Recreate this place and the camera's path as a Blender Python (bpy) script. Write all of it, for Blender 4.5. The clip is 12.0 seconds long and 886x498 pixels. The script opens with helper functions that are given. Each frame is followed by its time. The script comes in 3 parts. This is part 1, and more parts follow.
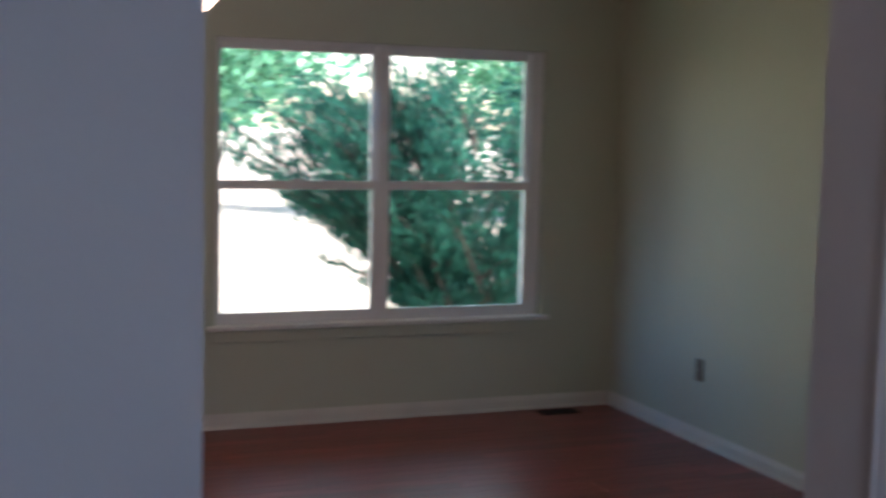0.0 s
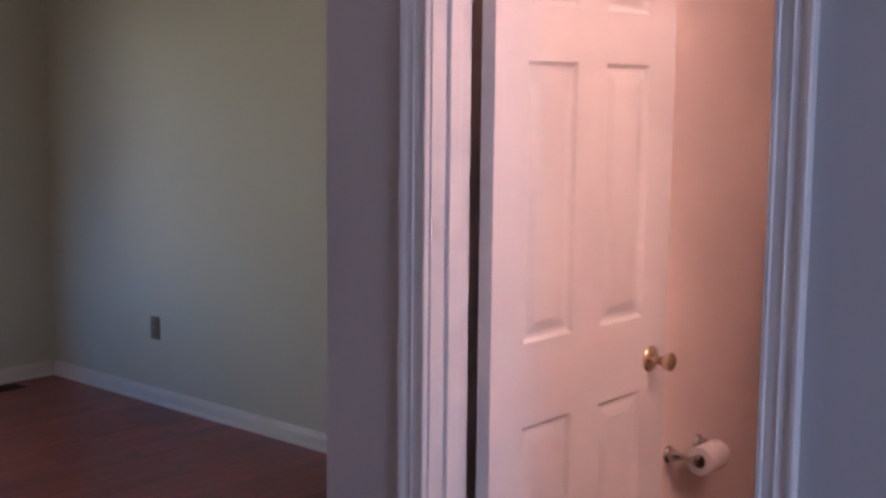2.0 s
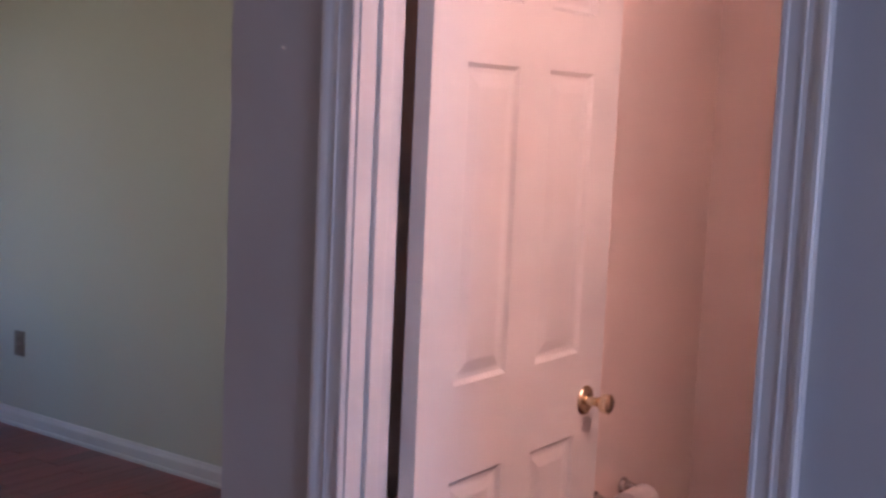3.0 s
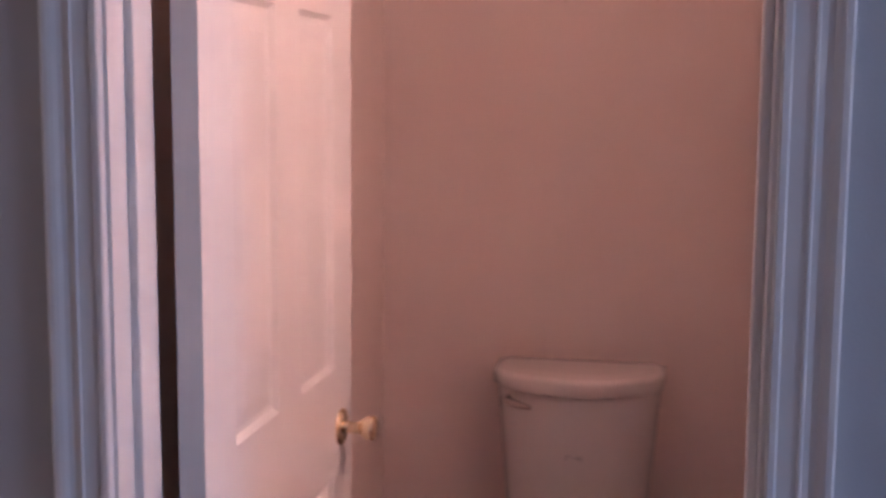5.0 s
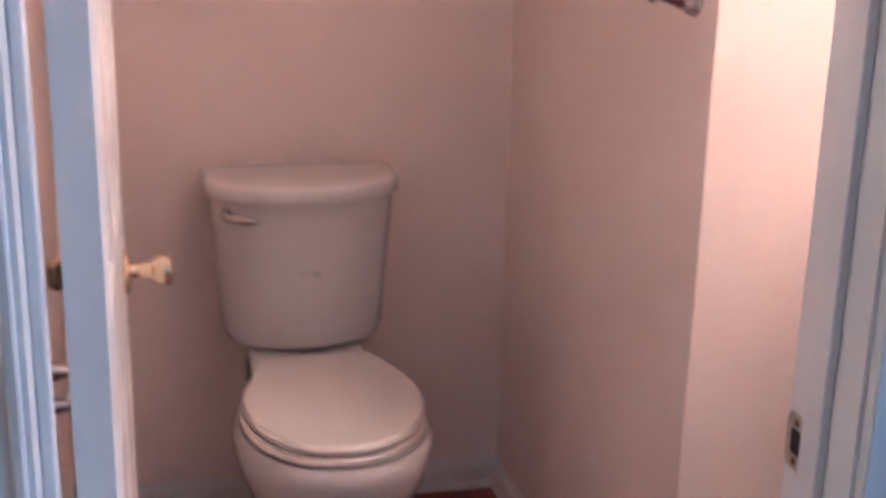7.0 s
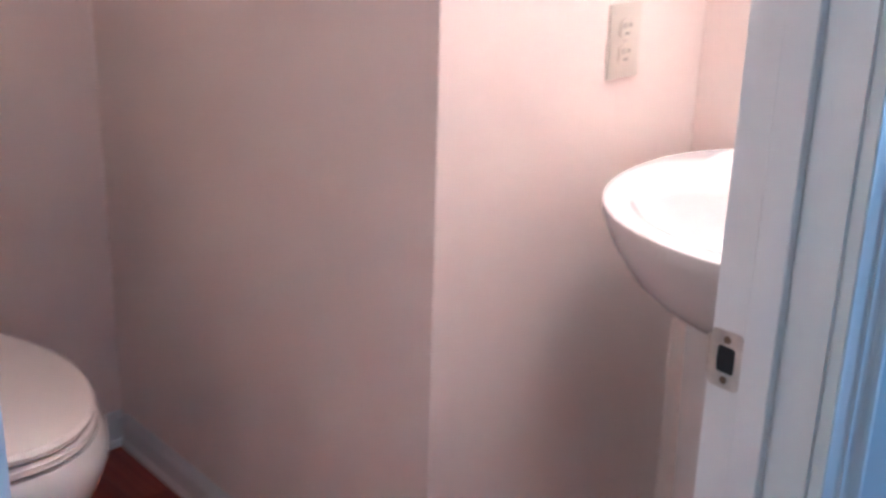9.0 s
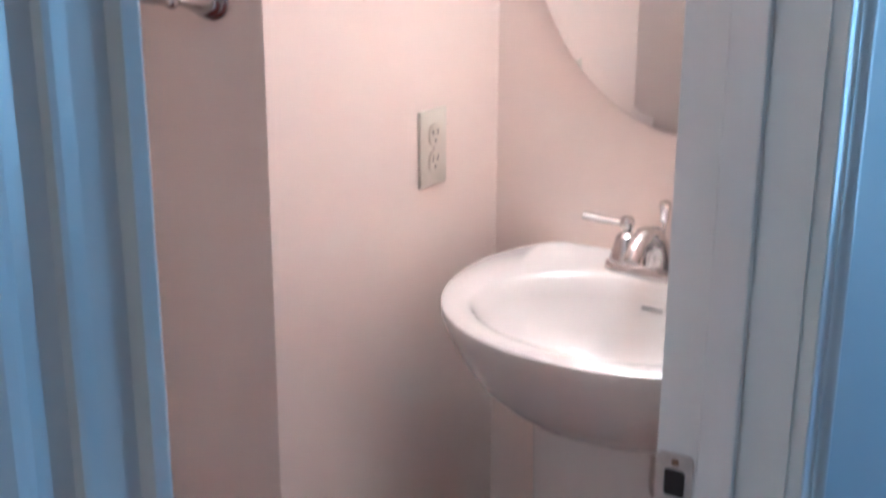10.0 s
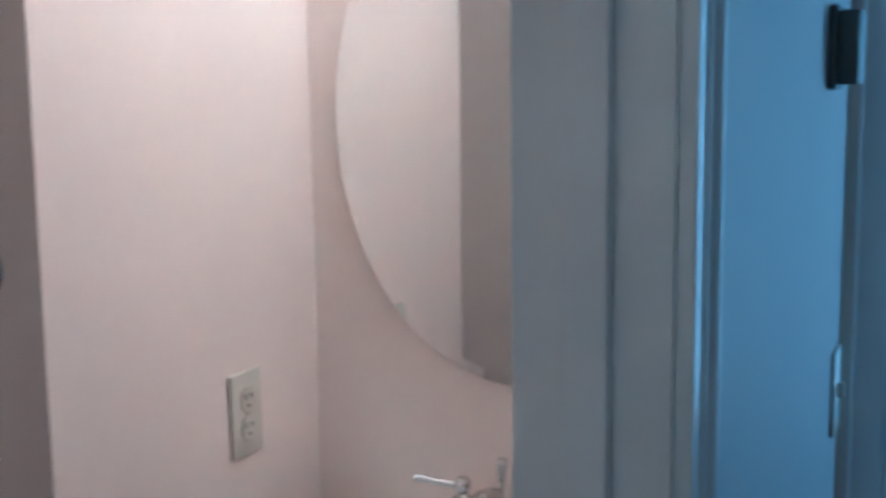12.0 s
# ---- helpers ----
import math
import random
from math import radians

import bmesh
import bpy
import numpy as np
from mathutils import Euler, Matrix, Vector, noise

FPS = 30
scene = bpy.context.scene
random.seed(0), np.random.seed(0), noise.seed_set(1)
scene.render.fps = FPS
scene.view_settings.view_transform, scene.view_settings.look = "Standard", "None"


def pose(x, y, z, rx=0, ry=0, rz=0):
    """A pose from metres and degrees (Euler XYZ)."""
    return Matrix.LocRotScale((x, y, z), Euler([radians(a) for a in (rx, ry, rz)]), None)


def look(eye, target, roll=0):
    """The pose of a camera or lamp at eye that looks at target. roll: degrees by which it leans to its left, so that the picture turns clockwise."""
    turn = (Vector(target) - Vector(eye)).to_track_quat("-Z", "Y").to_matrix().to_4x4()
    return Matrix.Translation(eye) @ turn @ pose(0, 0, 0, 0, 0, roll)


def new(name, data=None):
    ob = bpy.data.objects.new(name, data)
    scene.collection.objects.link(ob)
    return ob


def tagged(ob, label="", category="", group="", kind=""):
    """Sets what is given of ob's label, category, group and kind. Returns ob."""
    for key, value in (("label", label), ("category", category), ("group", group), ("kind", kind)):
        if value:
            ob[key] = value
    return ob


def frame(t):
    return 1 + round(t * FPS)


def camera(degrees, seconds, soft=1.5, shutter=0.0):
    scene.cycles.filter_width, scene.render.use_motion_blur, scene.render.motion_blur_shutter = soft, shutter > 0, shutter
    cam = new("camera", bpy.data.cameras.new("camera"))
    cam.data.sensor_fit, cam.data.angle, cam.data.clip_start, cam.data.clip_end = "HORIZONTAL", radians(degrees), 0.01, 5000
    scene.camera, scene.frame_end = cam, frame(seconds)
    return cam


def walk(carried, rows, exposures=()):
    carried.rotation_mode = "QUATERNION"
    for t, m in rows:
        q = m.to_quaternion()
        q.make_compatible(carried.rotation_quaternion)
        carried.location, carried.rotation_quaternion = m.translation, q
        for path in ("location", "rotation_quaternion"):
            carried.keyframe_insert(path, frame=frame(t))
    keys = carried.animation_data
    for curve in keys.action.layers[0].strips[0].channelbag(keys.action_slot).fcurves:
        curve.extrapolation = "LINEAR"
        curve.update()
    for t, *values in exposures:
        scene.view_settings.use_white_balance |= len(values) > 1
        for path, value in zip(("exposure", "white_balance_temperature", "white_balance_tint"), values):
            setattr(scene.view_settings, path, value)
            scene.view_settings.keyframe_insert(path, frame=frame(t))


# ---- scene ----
cam = camera(39.8, 12.0, soft=2.7, shutter=0.5)
PATH = [
    (0, (1.891, -1.734, 1.584), (0.037, -1.010, 1.388), 1.4),
    (0.2, (1.835, -1.710, 1.583), (0.029, -0.871, 1.399), 1.6),
    (0.5, (1.763, -1.699, 1.563), (0.048, -0.688, 1.379), 0.3),
    (0.7, (1.726, -1.705, 1.552), (0.084, -0.580, 1.356), 0.0),
    (1, (1.723, -1.765, 1.537), (0.202, -0.483, 1.329), -0.2),
    (1.5, (1.678, -1.827, 1.524), (0.304, -0.393, 1.284), -0.2),
    (2, (1.594, -1.783, 1.530), (0.286, -0.290, 1.283), 0.6),
    (2.5, (1.427, -1.649, 1.521), (0.191, -0.094, 1.285), 1.8),
    (2.7, (1.384, -1.623, 1.525), (0.177, -0.045, 1.298), 2.2),
    (4.3, (0.835, -1.321, 1.468), (0.095, 0.519, 1.211), 0.2),
    (4.5, (0.774, -1.306, 1.467), (0.119, 0.569, 1.232), -0.6),
    (5, (0.626, -1.261, 1.479), (0.242, 0.686, 1.229), 0.4),
    (5.5, (0.456, -1.284, 1.492), (0.354, 0.695, 1.222), -0.5),
    (6, (0.315, -1.207, 1.452), (0.346, 0.770, 1.152), -0.2),
    (6.5, (0.207, -1.062, 1.439), (0.379, 0.888, 1.030), -0.7),
    (7, (0.105, -0.906, 1.417), (0.549, 0.960, 0.850), 1.3),
    (7.2, (0.057, -0.877, 1.411), (0.612, 0.937, 0.777), 0.9),
    (8.8, (-0.137, -0.531, 1.379), (1.006, 0.939, 0.649), 1.1),
    (9, (-0.163, -0.492, 1.392), (1.070, 0.906, 0.669), 1.6),
    (9.5, (-0.248, -0.364, 1.411), (1.230, 0.790, 0.716), 0.1),
    (10, (-0.238, -0.256, 1.426), (1.372, 0.768, 0.825), 0.3),
    (10.5, (-0.170, -0.209, 1.444), (1.485, 0.847, 1.060), -0.1),
    (11, (-0.139, -0.209, 1.462), (1.532, 0.855, 1.185), -1.2),
    (11.5, (-0.130, -0.187, 1.473), (1.593, 0.790, 1.192), -1.2),
    (12, (-0.095, -0.195, 1.478), (1.707, 0.623, 1.189), -0.7),
]
EXPOSURES = [
    (0.0, 2.18, 7000, 29),
    (0.5, 2.12, 6400, 27),
    (1.0, 2.52, 6750, 39),
    (1.8, 2.52, 6850, 45),
    (2.5, 2.44, 6800, 47),
    (4.5, 2.46, 6550, 44),
    (5.5, 2.70, 6600, 38),
    (7.2, 3.38, 5400, 12),
    (9.0, 3.50, 4800, 1),
    (9.5, 3.20, 4740, -2),
    (10.0, 2.98, 4650, -5),
    (10.6, 2.60, 4550, -8),
    (11.5, 2.22, 4300, -13),
    (12.0, 2.03, 4150, -15),
]
walk(cam, [(t, look(eye, target, roll)) for t, eye, target, roll in PATH], EXPOSURES)

# ---- world, sun and large lights ----
SUN_EL, SUN_AZ = 58.0, 8.0
world = bpy.data.worlds.new("sky")
scene.world = world
world.use_nodes = True
wn = world.node_tree.nodes
sky = wn.new("ShaderNodeTexSky")
sky.sky_type = "NISHITA"
sky.sun_disc = False
sky.sun_elevation = radians(SUN_EL)
sky.sun_rotation = radians(SUN_AZ)
world.node_tree.links.new(sky.outputs[0], wn["Background"].inputs[0])
wn["Background"].inputs[1].default_value = 0.15

sun_data = bpy.data.lights.new("sun", "SUN")
sun_data.energy, sun_data.angle, sun_data.color = 5.0, radians(0.5), (1.0, 0.95, 0.86)
sun_dir = Vector((math.sin(radians(SUN_AZ)) * math.cos(radians(SUN_EL)), math.cos(radians(SUN_AZ)) * math.cos(radians(SUN_EL)), math.sin(radians(SUN_EL))))
sun = new("sun", sun_data)
sun.matrix_world = look(sun_dir * 30, (0, 0, 0))


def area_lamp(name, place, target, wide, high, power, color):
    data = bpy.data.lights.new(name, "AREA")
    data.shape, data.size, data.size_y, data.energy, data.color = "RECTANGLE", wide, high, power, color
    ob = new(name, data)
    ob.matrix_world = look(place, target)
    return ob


def point_lamp(name, place, power, color, radius):
    data = bpy.data.lights.new(name, "POINT")
    data.energy, data.color, data.shadow_soft_size = power, color, radius
    ob = new(name, data)
    ob.location = place
    return ob


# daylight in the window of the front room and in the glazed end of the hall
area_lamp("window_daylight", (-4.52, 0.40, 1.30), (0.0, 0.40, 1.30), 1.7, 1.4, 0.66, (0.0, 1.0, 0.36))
skylight = area_lamp("window_skylight", (-4.50, 0.15, 1.55), (-3.70, 1.76, 0.25), 1.1, 0.6, 0.34, (0.0, 0.42, 1.0))
skylight.data.spread = radians(62)
area_lamp("hall_daylight", (4.02, -1.45, 1.15), (0.0, -1.45, 1.15), 0.9, 1.8, 5.0, (0.29, 0.60, 1.0))
LAMP = (1.0, 0.79, 0.70)
for yy in (0.22, 0.35, 0.48):
    point_lamp("vanity_bulb", (1.330, yy, 2.35), 1.27, LAMP, 0.05)
point_lamp("bowl_bulb", (-2.30, -1.125, 2.03), 0.55, (1.0, 0.70, 0.52), 0.08)

# ---- plan, in metres ----
W, TH, S, XL = 0.711, 0.114, -0.298, -0.120
T, J, B, M = 0.881, 0.710, 1.738, 1.441
GY, WX, CEIL = 1.760, -4.33, 2.44
HALL_S, HALL_E, LEFT_Y = -3.20, 3.90, -1.34
DOOR_H = 2.04

# ---- materials ----


def nodes_of(name):
    mat = bpy.data.materials.new(name)
    mat.use_nodes = True
    return mat, mat.node_tree.nodes, mat.node_tree.links, mat.node_tree.nodes["Principled BSDF"]


def surface(name, color, rough=0.5, metal=0.0, vary=0.06, scale=3.0, bump=0.0, bump_scale=200.0, spec=0.5, coat=0.0):
    """A surface with slow and fine changes of tone, and fine relief."""
    mat, n, l, b = nodes_of(name)
    co = n.new("ShaderNodeTexCoord")
    big, fine = n.new("ShaderNodeTexNoise"), n.new("ShaderNodeTexNoise")
    big.inputs["Scale"].default_value, big.inputs["Detail"].default_value = scale, 4
    fine.inputs["Scale"].default_value, fine.inputs["Detail"].default_value = bump_scale, 3
    l.new(co.outputs["Object"], big.inputs["Vector"])
    l.new(co.outputs["Object"], fine.inputs["Vector"])
    ramp = n.new("ShaderNodeValToRGB")
    lo = tuple(c * (1 - vary) for c in color)
    hi = tuple(min(1.0, c * (1 + vary)) for c in color)
    ramp.color_ramp.elements[0].position, ramp.color_ramp.elements[1].position = 0.3, 0.7
    ramp.color_ramp.elements[0].color, ramp.color_ramp.elements[1].color = (*lo, 1), (*hi, 1)
    l.new(big.outputs["Fac"], ramp.inputs["Fac"])
    l.new(ramp.outputs["Color"], b.inputs["Base Color"])
    b.inputs["Metallic"].default_value = metal
    b.inputs["Specular IOR Level"].default_value = spec
    b.inputs["Coat Weight"].default_value = coat
    rr = n.new("ShaderNodeMapRange")
    rr.inputs["To Min"].default_value, rr.inputs["To Max"].default_value = max(0.02, rough * 0.85), min(1.0, rough * 1.15)
    l.new(fine.outputs["Fac"], rr.inputs["Value"])
    l.new(rr.outputs["Result"], b.inputs["Roughness"])
    if bump:
        bp = n.new("ShaderNodeBump")
        bp.inputs["Strength"].default_value, bp.inputs["Distance"].default_value = bump, 0.002
        l.new(fine.outputs["Fac"], bp.inputs["Height"])
        l.new(bp.outputs["Normal"], b.inputs["Normal"])
    return mat


def wood_floor(name):
    """Reddish stained strip flooring, each board of its own tone, grain along y."""
    mat, n, l, b = nodes_of(name)
    co, info = n.new("ShaderNodeTexCoord"), n.new("ShaderNodeObjectInfo")
    geo = n.new("ShaderNodeNewGeometry")
    add = n.new("ShaderNodeMath")
    add.operation = "ADD"
    l.new(info.outputs["Random"], add.inputs[0])
    l.new(geo.outputs["Random Per Island"], add.inputs[1])
    sh = n.new("ShaderNodeVectorMath")
    sh.operation = "ADD"
    mp = n.new("ShaderNodeMapping")
    mp.inputs["Scale"].default_value = (28, 1.5, 8)
    l.new(co.outputs["Object"], sh.inputs[0])
    l.new(add.outputs[0], sh.inputs[1])
    l.new(sh.outputs[0], mp.inputs["Vector"])
    grain = n.new("ShaderNodeTexNoise")
    grain.inputs["Scale"].default_value, grain.inputs["Detail"].default_value = 3.0, 6
    l.new(mp.outputs["Vector"], grain.inputs["Vector"])
    ramp = n.new("ShaderNodeValToRGB")
    ramp.color_ramp.elements[0].position, ramp.color_ramp.elements[1].position = 0.3, 0.75
    ramp.color_ramp.elements[0].color, ramp.color_ramp.elements[1].color = (0.160, 0.024, 0.018, 1), (0.330, 0.066, 0.046, 1)
    l.new(grain.outputs["Fac"], ramp.inputs["Fac"])
    tone = n.new("ShaderNodeHueSaturation")
    frac = n.new("ShaderNodeMath")
    frac.operation = "FRACT"
    l.new(add.outputs[0], frac.inputs[0])
    mr = n.new("ShaderNodeMapRange")
    mr.inputs["To Min"].default_value, mr.inputs["To Max"].default_value = 0.72, 1.25
    l.new(frac.outputs[0], mr.inputs["Value"])
    l.new(mr.outputs["Result"], tone.inputs["Value"])
    l.new(ramp.outputs["Color"], tone.inputs["Color"])
    l.new(tone.outputs["Color"], b.inputs["Base Color"])
    b.inputs["Roughness"].default_value = 0.32
    bp = n.new("ShaderNodeBump")
    bp.inputs["Strength"].default_value, bp.inputs["Distance"].default_value = 0.15, 0.001
    l.new(grain.outputs["Fac"], bp.inputs["Height"])
    l.new(bp.outputs["Normal"], b.inputs["Normal"])
    return mat


def leaf_material(name, dark, light):
    mat, n, l, b = nodes_of(name)
    geo = n.new("ShaderNodeNewGeometry")
    ramp = n.new("ShaderNodeValToRGB")
    ramp.color_ramp.elements[0].color, ramp.color_ramp.elements[1].color = (*dark, 1), (*light, 1)
    l.new(geo.outputs["Random Per Island"], ramp.inputs["Fac"])
    l.new(ramp.outputs["Color"], b.inputs["Base Color"])
    b.inputs["Roughness"].default_value = 0.75
    b.inputs["Specular IOR Level"].default_value = 0.2
    tr = n.new("ShaderNodeBsdfTranslucent")
    l.new(ramp.outputs["Color"], tr.inputs["Color"])
    mix = n.new("ShaderNodeMixShader")
    mix.inputs[0].default_value = 0.42
    l.new(b.outputs[0], mix.inputs[1])
    l.new(tr.outputs[0], mix.inputs[2])
    l.new(mix.outputs[0], n["Material Output"].inputs["Surface"])
    return mat


def glass_material(name):
    mat, n, l, b = nodes_of(name)
    tr, gl, fr, mix = n.new("ShaderNodeBsdfTransparent"), n.new("ShaderNodeBsdfGlossy"), n.new("ShaderNodeFresnel"), n.new("ShaderNodeMixShader")
    gl.inputs["Roughness"].default_value = 0.02
    fr.inputs["IOR"].default_value = 1.35
    l.new(fr.outputs[0], mix.inputs[0])
    l.new(tr.outputs[0], mix.inputs[1])
    l.new(gl.outputs[0], mix.inputs[2])
    l.new(mix.outputs[0], n["Material Output"].inputs["Surface"])
    return mat


def glow_material(name, color, strength):
    mat, n, l, b = nodes_of(name)
    b.inputs["Base Color"].default_value = (0.9, 0.88, 0.84, 1)
    b.inputs["Emission Color"].default_value = (*color, 1)
    b.inputs["Emission Strength"].default_value = strength
    b.inputs["Roughness"].default_value = 0.3
    return mat


PAINT_HALL = surface("hall_wall_paint", (0.49, 0.50, 0.51), 0.62, vary=0.03, scale=1.2, bump=0.12, bump_scale=260)
PAINT_BATH = surface("powder_room_paint", (0.86, 0.722, 0.645), 0.60, vary=0.035, scale=1.5, bump=0.12, bump_scale=260)
PAINT_ROOM = surface("front_room_paint", (0.49, 0.52, 0.425), 0.65, vary=0.03, scale=1.0, bump=0.12, bump_scale=260)
CEILING = surface("ceiling_paint", (0.85, 0.84, 0.82), 0.8, vary=0.02, scale=2, bump=0.3, bump_scale=120)
TRIM_ROOM = surface("cream_trim_paint", (0.62, 0.61, 0.56), 0.40, vary=0.04, scale=5, bump=0.05, bump_scale=150)
TRIM = surface("white_trim_paint", (0.74, 0.72, 0.70), 0.30, vary=0.04, scale=5, bump=0.05, bump_scale=150)
DOORPAINT = surface("white_door_paint", (0.76, 0.72, 0.68), 0.35, vary=0.03, scale=4, bump=0.10, bump_scale=180)
PORCELAIN = surface("white_porcelain", (0.68, 0.645, 0.61), 0.10, vary=0.02, scale=3, coat=0.5)
SEATPLASTIC = surface("seat_plastic", (0.76, 0.70, 0.64), 0.22, vary=0.02, scale=4)
CHROME = surface("satin_chrome", (0.60, 0.58, 0.57), 0.14, metal=1.0, vary=0.08, scale=30)
BRASS = surface("worn_brass", (0.80, 0.64, 0.45), 0.24, metal=1.0, vary=0.15, scale=40)
HINGE = surface("tarnished_hinge", (0.22, 0.15, 0.10), 0.45, metal=0.8, vary=0.2, scale=60)
STEEL = surface("strike_plate_steel", (0.55, 0.50, 0.45), 0.34, metal=0.9, vary=0.12, scale=60)
# DARK: near-black colour painted for the shade inside holes and slots
DARK = surface("hollow_shade", (0.015, 0.013, 0.012), 0.7, vary=0.2, scale=20)
TAN = surface("tan_plastic", (0.20, 0.16, 0.12), 0.45, vary=0.05, scale=20)
IVORY = surface("ivory_plastic", (0.64, 0.58, 0.49), 0.38, vary=0.04, scale=20)
PAPER = surface("toilet_paper", (0.78, 0.74, 0.70), 0.95, vary=0.04, scale=40, bump=0.5, bump_scale=400)
CARDBOARD = surface("cardboard_core", (0.30, 0.21, 0.14), 0.9, vary=0.1, scale=40)
VINYL = surface("white_vinyl_window", (0.74, 0.73, 0.74), 0.35, vary=0.03, scale=6)
VENTMETAL = surface("brown_register_metal", (0.030, 0.018, 0.014), 0.5, metal=0.4, vary=0.2, scale=30)
# grey of the tank's faded print, and painted shade in the basin's overflow
PRINT_SLOTSHADE = surface("faded_print_and_slot_shade", (0.42, 0.40, 0.39), 0.4, vary=0.2, scale=90)
GREYPLASTIC = surface("grey_plastic", (0.10, 0.10, 0.10), 0.5, vary=0.1, scale=30)
LIGHTPLASTIC = surface("light_plastic", (0.62, 0.60, 0.56), 0.4, vary=0.04, scale=30)
WOODFLOOR = wood_floor("red_strip_flooring")
SUBFLOOR = surface("dark_subfloor", (0.020, 0.008, 0.006), 0.8, vary=0.2, scale=10)
GLASS = glass_material("window_glass")
MIRROR = surface("silver_mirror", (0.86, 0.87, 0.86), 0.012, metal=1.0, vary=0.005, scale=2)
BULB = glow_material("lit_frosted_glass", LAMP, 1.5)
BOWLGLASS = glow_material("lit_white_bowl_glass", (1.0, 0.80, 0.62), 1.25)
BARK = surface("shrub_bark", (0.055, 0.045, 0.038), 0.9, vary=0.35, scale=14, bump=0.8, bump_scale=40)
NEEDLES = leaf_material("evergreen_needles", (0.003, 0.042, 0.036), (0.022, 0.180, 0.130))
LEAVES = leaf_material("broad_leaves", (0.07, 0.32, 0.20), (0.20, 0.52, 0.34))
GROUND = surface("pale_dry_ground", (0.30, 0.31, 0.26), 0.9, vary=0.14, scale=0.8, bump=0.4, bump_scale=30)

# ---- mesh helpers ----


def put(bm, *boxes):
    """Adds boxes (x0, x1, y0, y1, z0, z1) to a bmesh."""
    for x0, x1, y0, y1, z0, z1 in boxes:
        v = [bm.verts.new((x, y, z)) for x in (x0, x1) for y in (y0, y1) for z in (z0, z1)]
        for q in ((0, 1, 3, 2), (4, 6, 7, 5), (0, 4, 5, 1), (2, 3, 7, 6), (0, 2, 6, 4), (1, 5, 7, 3)):
            bm.faces.new([v[i] for i in q])
    return bm


def boxes(*bs, bevel=0.0):
    bm = put(bmesh.new(), *bs)
    if bevel:
        bmesh.ops.bevel(bm, geom=bm.edges[:], offset=bevel, segments=2, affect="EDGES", profile=0.5)
    return bm


def loft(rings, cap=True):
    """A closed skin through rings of equally many points."""
    bm = bmesh.new()
    vs = [[bm.verts.new(p) for p in r] for r in rings]
    k = len(rings[0])
    for a, b in zip(vs, vs[1:]):
        for i in range(k):
            bm.faces.new((a[i], a[(i + 1) % k], b[(i + 1) % k], b[i]))
    if cap:
        bm.faces.new(vs[0][::-1])
        bm.faces.new(vs[-1])
    bmesh.ops.recalc_face_normals(bm, faces=bm.faces[:])
    return bm


def revolve(profile, m=None, steps=24):
    """A turned body round z from (radius, height) pairs."""
    rings = [[(max(r, 0.0004) * math.cos(2 * math.pi * i / steps), max(r, 0.0004) * math.sin(2 * math.pi * i / steps), z) for i in range(steps)] for r, z in profile]
    bm = loft(rings)
    if m is not None:
        bm.transform(m)
    return bm


def join(*bms):
    out = bmesh.new()
    for b in bms:
        me = bpy.data.meshes.new("tmp")
        b.to_mesh(me)
        out.from_mesh(me)
        bpy.data.meshes.remove(me)
        b.free()
    return out


def mesh_from(name, bm, material, smooth=False):
    me = bpy.data.meshes.new(name)
    bmesh.ops.recalc_face_normals(bm, faces=bm.faces[:])
    bm.to_mesh(me)
    bm.free()
    me.materials.append(material)
    if smooth:
        for p in me.polygons:
            p.use_smooth = True
        me.set_sharp_from_angle(angle=radians(40))
    return me


def thing(name, place=(0, 0, 0), label="", category="", group="", kind=""):
    ob = new(name)
    ob.empty_display_size = 0.05
    ob.location = place
    return tagged(ob, label, category, group, kind)


def part(name, bm, material, parent, label="", smooth=True, at=None):
    """One mesh object under a thing or a part; the bmesh is in world metres unless at is given."""
    ob = new(name, mesh_from(name, bm, material, smooth))
    ob.parent = parent
    if at is None:
        base, p = Vector((0, 0, 0)), parent
        while p is not None:
            base += p.location
            p = p.parent
        ob.location = -base
    else:
        ob.location = at
    return tagged(ob, label)


def solid(name, bm, material, label="", category="", kind="structure", smooth=False):
    """A top-level mesh in world metres."""
    return tagged(new(name, mesh_from(name, bm, material, smooth)), label, category, kind=kind)


def tube(points, radius, steps=10):
    """A round rod along points."""
    pts = [Vector(p) for p in points]
    rings = []
    for i, p in enumerate(pts):
        d = (pts[min(i + 1, len(pts) - 1)] - pts[max(i - 1, 0)]).normalized()
        u = d.orthogonal().normalized() if i == 0 else (u - d * u.dot(d)).normalized()
        w = d.cross(u)
        r = radius[i] if isinstance(radius, (list, tuple)) else radius
        rings.append([p + (u * math.cos(2 * math.pi * k / steps) + w * math.sin(2 * math.pi * k / steps)) * r for k in range(steps)])
    return loft(rings)


# ---- walls, floor, ceilings ----
solid("wall_powder_front", boxes(
    (S, -0.018, 0, TH, 0, CEIL), (W + 0.018, 1.80, 0, TH, 0, CEIL), (-0.018, W + 0.018, 0, TH, DOOR_H + 0.018, CEIL),
    (1.80, 2.60, 0, TH, DOOR_H + 0.02, CEIL), (2.60, HALL_E, 0, TH, 0, CEIL)), PAINT_HALL, "matt pale painted hall wall with door openings", "wall")
solid("wall_powder_left", boxes((S, XL - 0.004, TH + 0.002, GY + 0.11, 0, CEIL)), PAINT_HALL, "painted partition between front room and powder room", "wall")
solid("wall_powder_left_lining", boxes((XL - 0.004, XL, TH + 0.002, B, 0, CEIL)), PAINT_BATH, "warm beige painted powder room wall", "wall")
